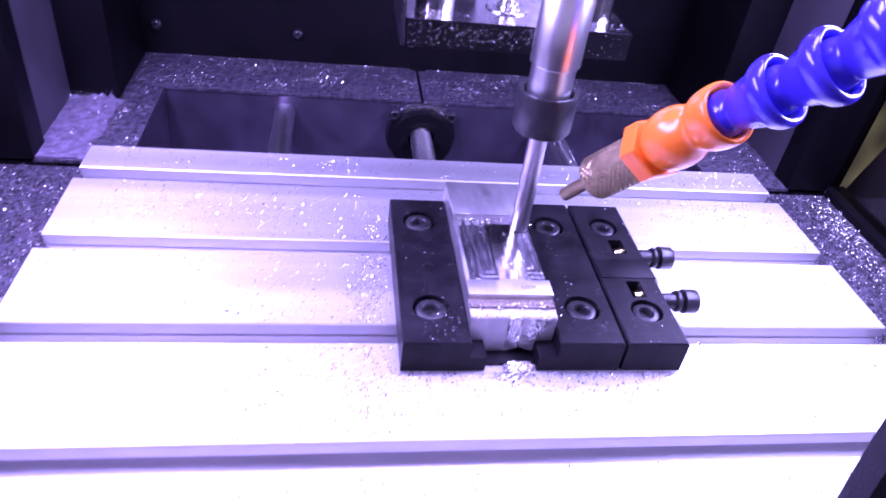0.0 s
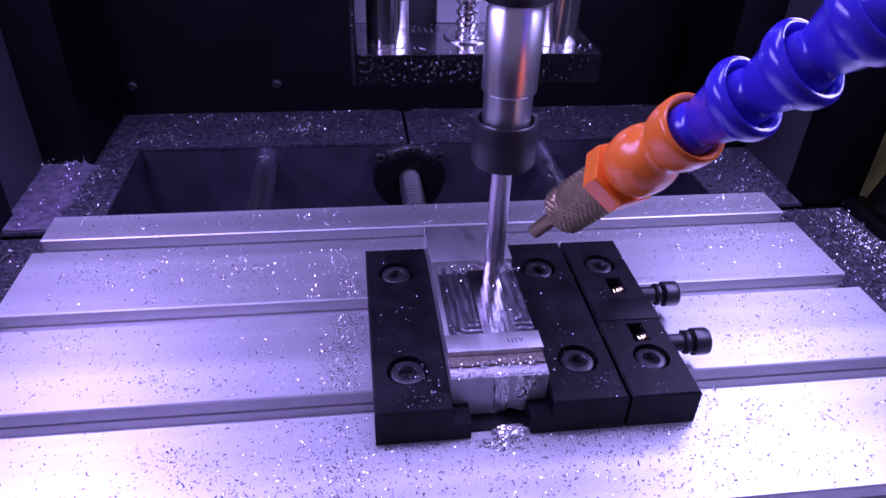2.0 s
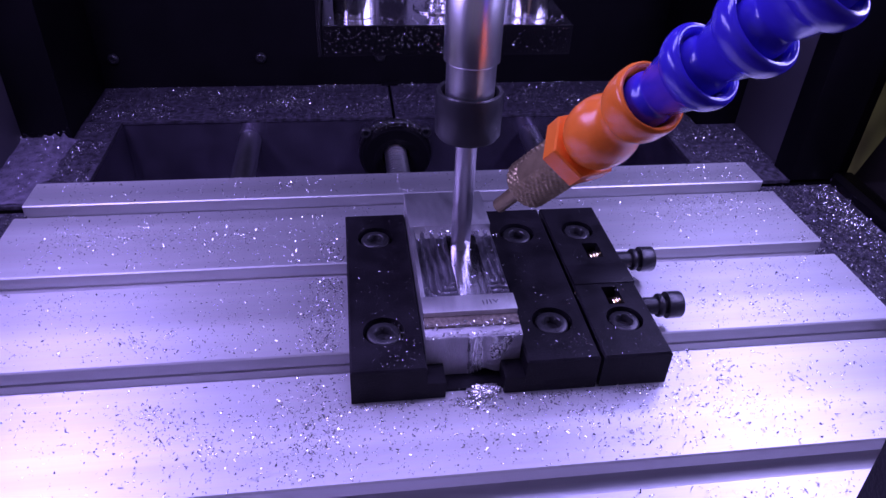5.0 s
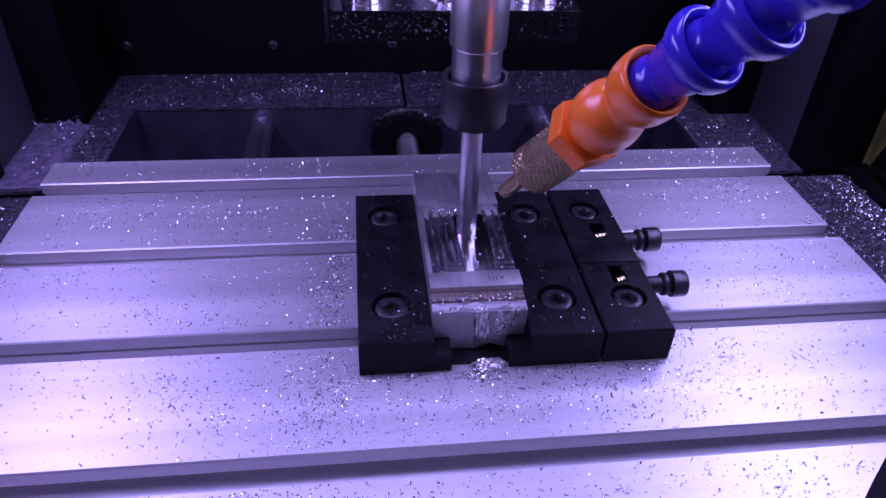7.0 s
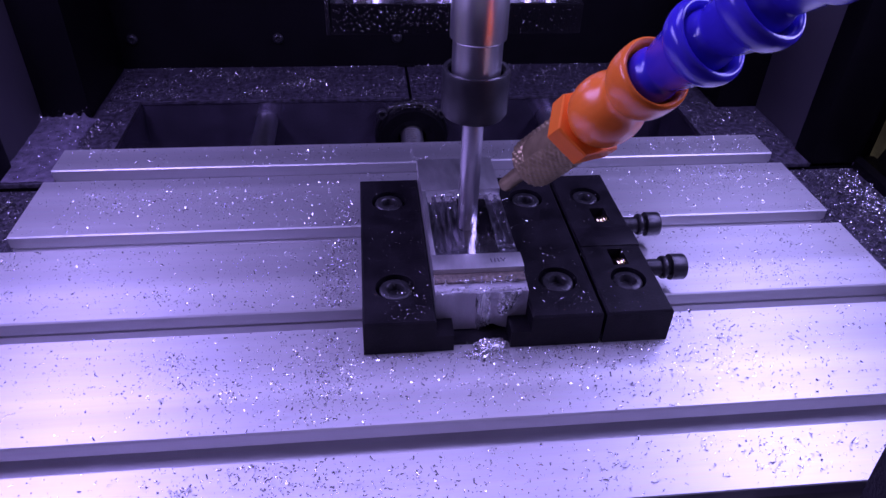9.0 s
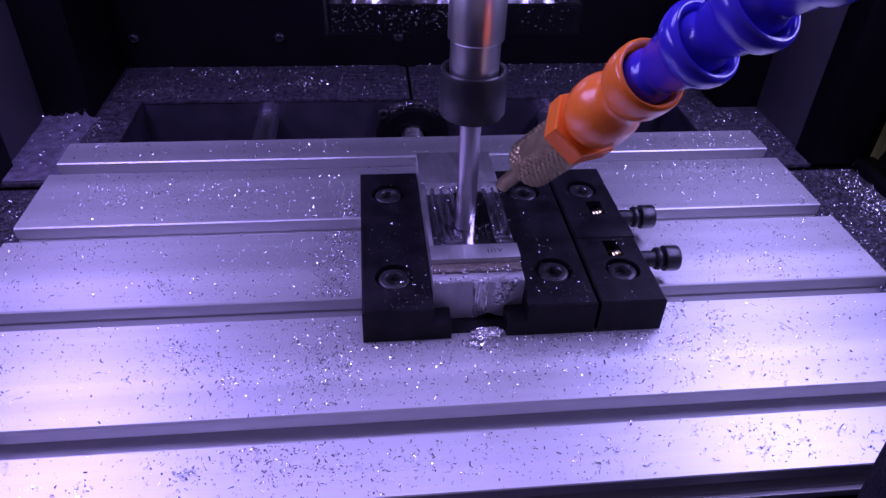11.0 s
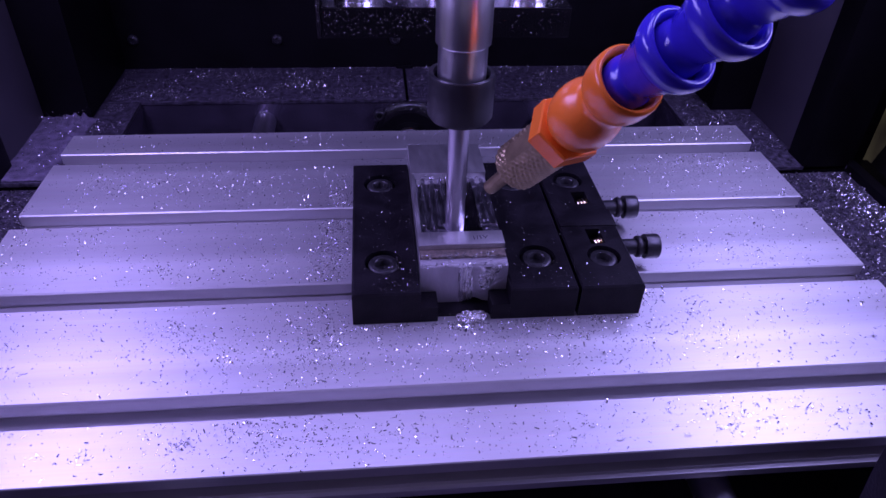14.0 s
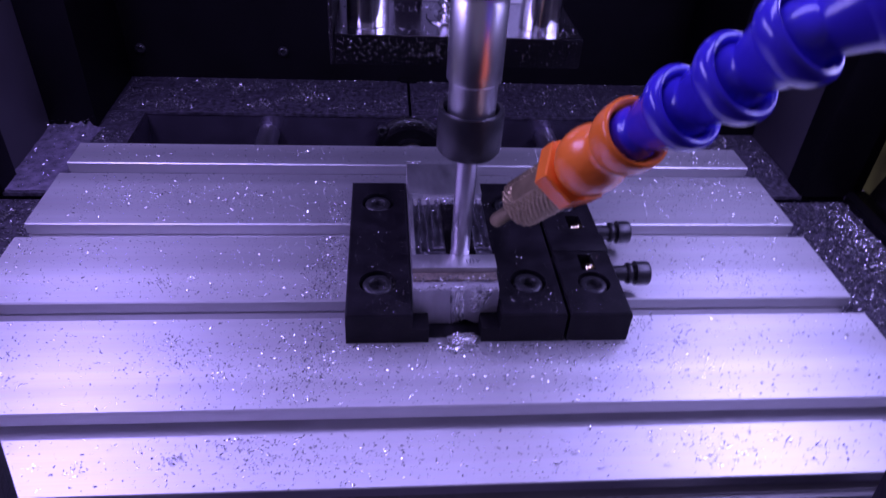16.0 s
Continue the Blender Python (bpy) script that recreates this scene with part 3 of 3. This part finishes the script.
def carriage():
    ob = thing("spindle_carriage", "black spindle carriage with bright guide rods, speckled with chips", "carriage")
    part("bottom_plate", solid(-32.2, 52.6, 65.3, 101, 60.8, 70.9, 0.4), M_WALL, ob, smooth=30)
    part("top_skin", solid(-31.9, 52.3, 65.7, 100.8, 70.95, 71.2), M_PLATE, ob, "dull metal upper face of the plate")
    part("back_plate", solid(-32.2, 46, 104.2, 109, 60.8, 240, 0.4), M_GREY, ob, smooth=30)
    for a, b in ((-31.8, -11.6), (-1.0, 45)):
        part("bright_panel", solid(a, b, 101.2, 104, 71.3, 240, 0.3), M_SATIN, ob, "satin metal panel", smooth=30)
    part("side_plate", solid(-33.6, -32.4, 65.0, 109, 60.8, 240, 0.2), M_BLACK, ob, "thin black side plate with chips on its edge", smooth=30)
    part("spindle_mount", solid(1, 18, 34, 101, 118.2, 150, 0.8), M_SATIN, ob, "grey metal block holding the spindle", smooth=30)
    for x in (-21.0, 39.4):
        part("guide_rod", rod(bmesh.new(), (x, 78, 71.2), (x, 78, 240), 7.2, 36), M_CHROME, ob, "bright chromed rod", smooth=35)
    bm, prof, h = bmesh.new(), [], 0.0
    while h < 165:
        prof += [(4.2, h), (4.2, h + 1.2), (3.3, h + 1.9), (3.3, h + 3.0)]
        h += 3.8
    lathe(bm, [(0, 0)] + prof + [(0, h)], 20, Matrix.Translation((7.9, 84, 72.1)))
    part("lead_screw", bm, M_CHROME, ob, "bright threaded lead screw", smooth=30)
    part("screw_collar", lathe(bmesh.new(), [(0, 0), (8.4, 0), (8.4, 0.5), (8.0, 0.8), (6.4, 0.8), (6.1, 0.5), (5.4, 0.5), (5.1, 0.9), (0, 0.9)], 32, Matrix.Translation((7.9, 84, 71.25))), M_PLATE, ob, smooth=35)
    part("motor_plate", solid(-30, 60, -5, 60, 110, 118, 0.9), M_GREY, ob, "grey plate under the spindle motor", smooth=30)
    part("spindle_bracket", solid(-2, 100, 84, 101, 150.2, 170, 1), M_BLACK, ob, smooth=30)
    part("hose_arm", solid(83, 95, -52, 83.8, 150.2, 160, 1), M_BLACK, ob, "slim black arm holding the hose", smooth=30)
    return ob


ON_CARRIAGE.append(carriage())


def spindle():
    ob = thing("spindle", "steel spindle with black housing and black collet nut", "spindle", (SX, SY, 0))
    part("housing", lathe(bmesh.new(), [(0, 102), (8.9, 102), (9.6, 102.5), (10.4, 104), (12.2, 105.6), (13.6, 106.4), (15.6, 106.8), (16.4, 107.4), (16.4, 109), (15.8, 109.6), (15.8, 200), (0, 200)], 40), M_BLACK, ob, smooth=35)
    part("shaft", lathe(bmesh.new(), [(0, 62), (6.9, 62), (6.9, 77.2), (7.7, 77.8), (7.7, 99.4), (7.3, 100), (7.3, 102), (0, 102)], 40), M_SHAFT, ob, "polished steel shaft", smooth=35)
    part("collet_nut", lathe(bmesh.new(), [(3.6, 55.4), (8.6, 55.2), (9.5, 56.5), (9.6, 68.2), (9.3, 69.0), (8.2, 69.0), (7.8, 68.2), (7.4, 64), (3.6, 64)], 40, None, True), M_NUT, ob, "matt black collet nut", smooth=35)
    return ob


ON_CARRIAGE.append(spindle())


def end_mill():
    ob = thing("end_mill", "bright steel end mill cutting the workpiece", "end mill", (SX, SY, 0))
    part("shank", lathe(bmesh.new(), [(0, 30), (3.15, 30), (3.15, 60), (0, 60)], 32), M_CUTTER, ob, smooth=35)
    bm, seg, n = bmesh.new(), 32, 40
    rings = []
    for k in range(n + 1):
        z = 15.9 + 14.1 * k / n
        row = []
        for i in range(seg):
            a = 6.28318531 * i / seg
            r = 3.15 - 0.12 * max(0, math.sin(3 * a - 0.45 * (z - 15.9)) - 0.55) / 0.45
            row.append(bm.verts.new((r * math.cos(a), r * math.sin(a), z)))
        rings.append(row)
    for p, q in zip(rings, rings[1:]):
        for i in range(seg):
            bm.faces.new((p[i], p[(i + 1) % seg], q[(i + 1) % seg], q[i]))
    bm.faces.new(rings[0])
    bm.faces.new(rings[-1])
    part("fluted_tip", bm, M_CUTTER, ob, "fluted cutting end", smooth=40)
    return ob


ON_CARRIAGE.append(end_mill())

# ------------------------------------------------------------------ air nozzle
NOZZLE = [(17.2, 2.7, 39.5), (21.5, -4.4, 49.6), (28.2, -13.7, 62.6), (30.7, -17.6, 68.2), (37.1, -35.2, 88.5), (42.3, -43.7, 98.8), (46.9, -51.3, 108.4), (52.0, -57.6, 118.4)]


def hose_link(bm, a, b, nxt=8.8):
    """A ball that sits in the cup before it, a waist, and a flared cup at b."""
    L = (Vector(b) - Vector(a)).length
    prof = [(4.0, -4.4), (5.0, -3.2), (5.7, -1.6), (5.9, 0.0), (5.75, 1.4), (5.4, 2.4), (5.15, 3.2), (5.25, 3.9), (5.6, 4.5), (6.9, L - 4.3), (7.3, L - 3.8),
            (8.0, L - 3.0), (8.5, L - 1.9), (nxt, L - 0.6), (nxt, L + 0.4), (8.55, L + 1.2), (8.1, L + 1.7), (7.7, L + 1.8), (7.2, L + 1.6), (6.8, L + 0.9), (6.4, L - 0.4), (6.2, L - 1.6), (3.6, L - 2.8), (3.2, -4.0)]
    return lathe(bm, prof, 40, axis_frame(a, b), True)


def air_nozzle():
    ob = thing("air_nozzle", "jointed blue and orange coolant hose with a knurled brass nozzle", "coolant nozzle")
    p = [Vector(c) for c in NOZZLE]
    L = (p[1] - p[0]).length
    part("nozzle_tube", lathe(bmesh.new(), [(1.1, 0), (1.9, 0), (2.15, 0.3), (2.15, L + 1), (1.0, L + 1)], 28, axis_frame(p[0], p[1]), True), M_BRASS, ob, "plain brass tube", smooth=35)
    # knurled body
    m, L = axis_frame(p[1], p[2]), (p[2] - p[1]).length + 5.6
    flat = m.to_3x3().inverted() @ Vector((-0.75, -0.3, 0.45))
    flat = math.atan2(flat.y, flat.x)
    bm, seg, n, rings = bmesh.new(), 160, 64, []
    for k in range(n + 1):
        h = L * k / n
        row = []
        for i in range(seg):
            a = 6.28318531 * i / seg
            r = 3.6 + 3.2 * min(1, h / 2.6) ** 0.6
            cut = 6.4 / max(0.05, math.cos(a - flat)) if h > 6.0 + 4.0 * abs(math.sin(a - flat)) else 99
            if cut < r + 0.1:
                r = cut
            elif 2.0 < h < L - 0.6:
                u, v = a * 6.0 / 1.25 + h / 1.25, a * 6.0 / 1.25 - h / 1.25
                r += 0.28 * (abs(math.sin(u * 2.2)) + abs(math.sin(v * 2.2))) - 0.34
            row.append(bm.verts.new(m @ Vector((r * math.cos(a), r * math.sin(a), h))))
        rings.append(row)
    for q0, q1 in zip(rings, rings[1:]):
        for i in range(seg):
            bm.faces.new((q0[i], q0[(i + 1) % seg], q1[(i + 1) % seg], q1[i]))
    bm.faces.new(rings[0])
    bm.faces.new(rings[-1])
    part("knurled_body", bm, M_BRASS, ob, "knurled brass body", smooth=50)
    # orange connector: six flats, then a cup
    bm = lathe(bmesh.new(), [(0, -3.2), (8.7, -3.2), (9.2, -2.7), (9.2, 2.6), (8.8, 3.1), (0, 3.1)], 6, axis_frame(p[3], p[4]))
    bmesh.ops.bevel(bm, geom=[e for e in bm.edges if e.calc_face_angle(0) > 0.3], offset=0.55, segments=3, affect="EDGES")
    part("hex_collar", bm, M_ORANGE, ob, "six-sided orange collar", smooth=30)
    L = (p[4] - p[3]).length
    prof = [(3, -1.6), (6.2, -1.6), (6.2, 4.0), (6.8, 4.4), (7.5, 5.2), (8.1, 6.8), (8.45, 9.0), (8.45, 11.2), (8.1, 13.4), (7.4, 15.4), (6.6, 17.0), (6.2, 18.2), (6.1, 19.2), (6.3, 20.0),
            (7.0, 20.8), (7.6, 21.8), (8.0, 23.2), (8.2, L - 2.6), (8.25, L - 1.0), (8.15, L + 0.6), (7.9, L + 1.4), (7.5, L + 1.7), (7.0, L + 1.5), (6.6, L + 0.7), (6.2, L - 0.6), (6.0, L - 1.8), (3, L - 3)]
    part("orange_cup", lathe(bmesh.new(), prof, 44, axis_frame(p[3], p[4]), True), M_ORANGE, ob, "glossy orange socket", smooth=50)
    pts = p[4:] + [p[7] + Vector((10, -4, 8)), p[7] + Vector((20, 0, 17)), p[7] + Vector((30, 6, 25)), p[7] + Vector((37, 10, 33))]
    for a, b in zip(pts, pts[1:]):
        part("hose_link", hose_link(bmesh.new(), a, b), M_BLUE, ob, "glossy blue hose link", smooth=50)
    return ob


ON_CARRIAGE.append(air_nozzle())

# ------------------------------------------------------------------ chips
rnd = random.Random(11)


def scatter(n, x0, x1, y0, y1, z, keep=None):
    out = []
    while len(out) < n:
        x, y = rnd.uniform(x0, x1), rnd.uniform(y0, y1)
        if keep is None or keep(x, y):
            out.append((x, y, z))
    return out


def clump(n, cx, cy, sx, sy, z):
    return [(rnd.gauss(cx, sx), rnd.gauss(cy, sy), z) for _ in range(n)]


def on_strip(p):
    return X0 + 1 < p[0] < X1 - 1 and any(a + 0.8 < p[1] < b - 0.8 for a, b in STRIPS) and not (-30 < p[0] < 62 and VF - 0.8 < p[1] < VB + 0.5)


pts = scatter(2000, X0, X1, Y0, Y1, 0.02)
for _ in range(520):
    cx, cy, sp = rnd.uniform(X0, X1), rnd.uniform(Y0, Y1), rnd.uniform(0.8, 3.5)
    pts += clump(rnd.randint(3, 14), cx, cy, sp * 1.4, sp, 0.02)
for c in ((260, -38, -46, 6, 8), (160, -36, 2, 2.6, 22), (240, 5, -48, 26, 6), (60, 40, -47, 16, 6), (60, 78, -40, 12, 8), (620, -35.5, 2, 3.6, 20), (160, -34, 26, 3, 9), (170, -40, -14, 6, 8), (120, -100, 46, 16, 7), (150, -62, 42, 18, 8), (160, 112, 55, 16, 6), (80, 100, 10, 20, 8), (140, 20, -42, 30, 4), (150, -60, -46, 12, 8), (120, -36, -78, 14, 4), (90, 120, 50, 14, 7)):
    pts += clump(c[0], c[1], c[2], c[3], c[4], 0.02)
pts += [(rnd.uniform(-29, 61), VF - 0.9 - abs(rnd.gauss(0, 1.3)), 0.02) for _ in range(330)]
for c in ((150, -39, -43, 7, 9), (90, -37, 8, 3.5, 18), (40, -37, 39, 4, 8), (45, -84, -35, 5, 2.2), (40, -75, -41, 6, 4), (14, -66, -50, 1.2, 1.2), (60, -52, -51, 10, 5), (150, 0, -50, 24, 6),
          (60, 40, -46, 18, 5), (30, 62, -44, 7, 7), (34, -72, -77.5, 1.8, 1.4), (16, -95, -79.5, 1.4, 1.2), (70, -54, -73, 9, 3.5), (70, -37, -79, 12, 4), (70, -8, -79, 16, 4), (60, 74, -79, 6, 4),
          (55, 85, -46, 9, 8), (60, 114, -5, 6, 8), (120, 121, 56, 12, 4.5), (60, 100, 46, 16, 8), (50, 125, 79, 10, 5), (45, -122, 49, 9, 5), (60, -96, 55, 11, 5), (50, -75, 46, 8, 5), (40, -88, -12, 18, 5), (60, -60, -5, 14, 10), (40, 66, -28, 3, 2.5)):
    pts += clump(int(c[0] * 1.5), c[1], c[2], c[3], c[4], 0.02)
ON_TABLE.append(chips("table_chips", [p for p in pts if on_strip(p)], "curled aluminium chips scattered over the table", lo=0.5, hi=1.9, wide=0.37, seed=3, rough_tilt=1.1))
fine = scatter(4200, X0, X1, Y0, Y1, 0.02)
for c in ((260, -118, 50, 14, 6), (240, -80, 50, 20, 8), (200, -58, 8, 14, 10), (160, -110, 5, 18, 8), (200, 112, 56, 16, 5), (160, 126, 82, 12, 5), (180, 100, -2, 20, 10), (220, -60, -42, 22, 10), (200, 30, -45, 30, 6), (160, -30, -78, 40, 5), (120, 60, -78, 30, 5)):
    fine += clump(*c, 0.02)
ON_TABLE.append(chips("fine_table_chips", [p for p in fine if on_strip(p)], "fine bright chips and dust sprinkled over the table", lo=0.3, hi=1.1, wide=0.26, seed=23, rough_tilt=1.2))
vp = [(x, y, TOP + 0.02) for x, y, _ in scatter(150, -28, -9, VF + 1, VB - 1, 0)] + [(x, y, TOP + 0.02) for x, y, _ in clump(110, -15, -28, 6, 5, 0) if -28 < x < -9 and VF < y]
vp += [(x, y, TOP + 0.02) for x, y, _ in scatter(260, 20, 60, VF + 1, VB - 1, 0)] + [(x, y, TOP + 0.02) for x, y, _ in clump(110, 40, -30, 12, 4, 0) if 20 < x < 60 and VF < y]
ON_TABLE.append(chips("vise_chips", vp, "fine aluminium chips on the black vise", lo=0.2, hi=0.9, wide=0.24, seed=4, rough_tilt=0.8))
wp = [(x, y, 16.2) for x, y, _ in scatter(60, -6, 18, -13, 22, 0)] + [(x, y, 16.5) for x, y, _ in clump(110, 6, 21.0, 7, 0.7, 0) if -7 < x < 18]
wp += [(x, y, 16.2) for x, y, _ in clump(150, 5, -24.6, 8, 0.8, 0) if -7.5 < x < 18.5] + [(x, y, 15.4) for x, y, _ in clump(70, 5, -27.8, 8, 0.6, 0) if -7.5 < x < 18.5]
ON_TABLE.append(chips("work_chips", wp, "chips lying in the pocket of the workpiece", lo=0.5, hi=1.7, wide=0.4, seed=5))
def crumpled_lump():
    ob = thing("torn_burr", "crumpled bright lump of torn aluminium below the workpiece", "metal scrap")
    bm = bmesh.new()
    bmesh.ops.create_icosphere(bm, subdivisions=4, radius=1.0)
    for v in bm.verts:
        p = v.co.copy()
        k = 1 + 0.35 * noise.noise(p * 2.1) + 0.25 * noise.noise(p * 5.0)
        v.co = Vector((7.8 + p.x * 4.3 * k, -35.6 + p.y * 2.2 * k, max(0.05, 0.9 + p.z * 1.6 * k)))
    part("lump", bm, M_BURR, ob, smooth=18)
    return ob


ON_TABLE.append(crumpled_lump())
pile = clump(90, 5.5, -39, 4.0, 1.8, 0.05) + [(x, y, rnd.uniform(0.3, 1.8)) for x, y, _ in clump(40, 6.5, -36, 2.4, 1.4, 0)]
ON_TABLE.append(chips("chip_pile", pile, "small heap of bright chips below the workpiece", lo=0.8, hi=2.6, wide=0.7, seed=6, rough_tilt=1.2))


def patchy(p):
    return noise.noise(Vector((p[0] * 0.06, p[1] * 0.08, 4.0))) + 0.5 * noise.noise(Vector((p[0] * 0.2, p[1] * 0.25, 6.0))) > rnd.uniform(-0.3, 0.45)


def not_seam(p):
    return p[1] < BACK - 0.5 and not (p[1] > 173 and -4.2 < p[0] < -0.6)


dp = scatter(15000, -154, 154, 174.5, BACK - 1, DECK + 0.02) + scatter(1700, -154, -139, 102, 172, DECK + 0.02) + scatter(2600, 137, 177, 102, 172, DECK + 0.02)
chips("deck_chips", [p for p in dp if not_seam(p) and patchy(p)], "dull aluminium chips covering the black deck", M_DARKCHIP, lo=0.3, hi=1.5, wide=0.4, seed=8, rough_tilt=1.0)
dp = scatter(900, -154, 154, 174.5, BACK - 1, DECK + 0.3) + scatter(260, -154, -139, 102, 172, DECK + 0.3) + scatter(420, 137, 177, 102, 172, DECK + 0.3)
for c in ((330, -60, 190, 9, 5), (260, -76, 197, 10, 6), (200, -13, 196, 6, 3), (160, 23, 191, 8, 3), (160, -130, 190, 12, 10), (120, -105, 200, 10, 6), (200, 60, 195, 14, 8), (260, 95, 192, 14, 8), (160, 145, 165, 5, 12), (160, 150, 130, 8, 10)):
    dp += clump(c[0], c[1], c[2], c[3], c[4], DECK + 0.3)
dp += [(rnd.uniform(-154, 154), BACK - 1.0 - abs(rnd.gauss(0, 0.6)), DECK + 0.1) for _ in range(700)]
chips("bright_deck_chips", [p for p in dp if not_seam(p) and p[1] > 100 and patchy(p)], "bright aluminium chips in drifts on the black deck", lo=0.3, hi=1.6, wide=0.5, seed=14, rough_tilt=1.0)


def dust_drift():
    """Grey dust heaped on the left deck, rising to ragged peaks at the foot of the post."""
    bm, nx, ny, g = bmesh.new(), 70, 90, []
    for j in range(ny + 1):
        y = 97 + 57.8 * j / ny
        row = []
        for i in range(nx + 1):
            x = -199 + 46 * i / nx
            edge = min(1, max(0, (-153 - x) / 9))
            k = 0.5 + 0.5 * noise.noise(Vector((x * 0.12, y * 0.12, 2.0)))
            fine = noise.noise(Vector((x * 0.55, y * 0.55, 7.0))) + 0.6 * noise.noise(Vector((x * 1.3, y * 1.3, 9.0)))
            rise = max(0, (y - 143) / 11.8) ** 1.6
            peak = max(0, noise.noise(Vector((x * 0.28, 4.0, 1.0)))) * 9 + 1.2
            row.append(bm.verts.new((x, y, DECK - 0.15 + edge * (1.3 * k + 0.22 * fine + rise * (peak + 0.8 * fine)))))
        g.append(row)
    for j in range(ny):
        for i in range(nx):
            bm.faces.new((g[j][i], g[j][i + 1], g[j + 1][i + 1], g[j + 1][i]))
    return tagged(part("dust_drift", bm, M_DUST, smooth=70), "grey aluminium dust heaped on the deck by the post", "metal dust", kind="stuff")


dust_drift()
dp = scatter(600, -198, -153, 99, 153, DECK + 0.8) + [(rnd.uniform(-198, -156), 153 - abs(rnd.gauss(0, 3)), DECK + 1 + abs(rnd.gauss(0, 2.0))) for _ in range(420)]
chips("drift_chips", dp, "bright chips lying on the heaped dust", lo=0.3, hi=1.4, wide=0.4, seed=15, rough_tilt=1.0)
tp = scatter(5200, 146, 197, -60, 95, -14.9) + scatter(2800, -196, -146, -20, 95, -14.9)
chips("gutter_chips", [p for p in tp if p[1] < 95.5], "dull chips lying in the dark gutters", M_DARKCHIP, lo=0.6, hi=2.4, wide=0.6, seed=9, rough_tilt=1.1)
tp = scatter(800, 147, 196, -60, 95, -14.4) + clump(700, 190, 72, 4, 14, -14.2) + clump(420, 188, 30, 5, 26, -14.3) + scatter(620, -196, -147, -20, 95, -14.4)
chips("bright_gutter_chips", [p for p in tp if abs(p[0]) < 198 and p[1] < 95.5], "bright coarse chips lying in the gutters", lo=0.6, hi=2.4, wide=0.6, seed=19, rough_tilt=1.2)
cp = []
for _ in range(420):
    cp.append((rnd.uniform(-31, 51), rnd.uniform(67, 75) if rnd.random() < 0.4 else rnd.uniform(90, 100), 71.25))
ON_CARRIAGE.append(chips("carriage_chips", cp, "fine chips on the carriage plate", lo=0.3, hi=1.3, wide=0.35, seed=10))


face = [(rnd.uniform(-31.5, 51), rnd.uniform(-9.5, -0.2) if rnd.random() < 0.5 else rnd.gauss(-3, 2), 0.02) for _ in range(620)]
face = [p for p in face if -9.8 < p[1] < 0 and (p[0] < 18 or rnd.random() < 0.35)]
ON_CARRIAGE.append(chips("plate_chips", face, "fine chips clinging to the carriage plate's front edge", lo=0.25, hi=1.0, wide=0.2, seed=12, rough_tilt=0.9, xf=Matrix.Translation((0, 65.3, 70.9)) @ Matrix.Rotation(radians(90), 4, "X")))


edge = [(rnd.uniform(-33.5, -32.5), -abs(rnd.gauss(0, 0.2)), rnd.uniform(61, 130)) for _ in range(170)]
ON_CARRIAGE.append(chips("side_plate_chips", [(x, 64.9 + y, z) for x, y, z in edge], "fine chips clinging to the side plate's edge", lo=0.25, hi=0.9, wide=0.3, seed=16))


# ------------------------------------------------------------------ motion
def motions():
    for ob in ON_TABLE:
        base = ob.location.copy()
        walk(ob, [(t, Matrix.Translation(base + Vector((0, d * MM, 0)))) for t, d in TABLE_TRAVEL])
    for ob in ON_CARRIAGE:
        base = ob.location.copy()
        walk(ob, [(t, Matrix.Translation(base + Vector((d * MM, 0, 0)))) for t, d in CARRIAGE_TRAVEL])

    # the added corner plates shift along with the lens vignette
    walk(LEFT_VIGNETTE, [(t, pose(d * MM, 0, 0)) for t, d in ((0.0, -40), (14.5, -12), (15.5, -8), (15.7, -4), (15.8, -2.2), (16.0, -0.9))])
    walk(RIGHT_VIGNETTE, [(t, pose(d * MM, 0, 0)) for t, d in ((0.0, 0.4), (0.5, 7), (1.0, 5), (2.0, -4.5), (3.0, 0.5), (4.0, -2.2), (7.0, 0.3), (9.0, -0.8), (11.5, 0), (12.5, 1.5), (13.5, 4.5), (14.5, 6.5), (15.5, 5.5), (16.0, 7))])


motions()
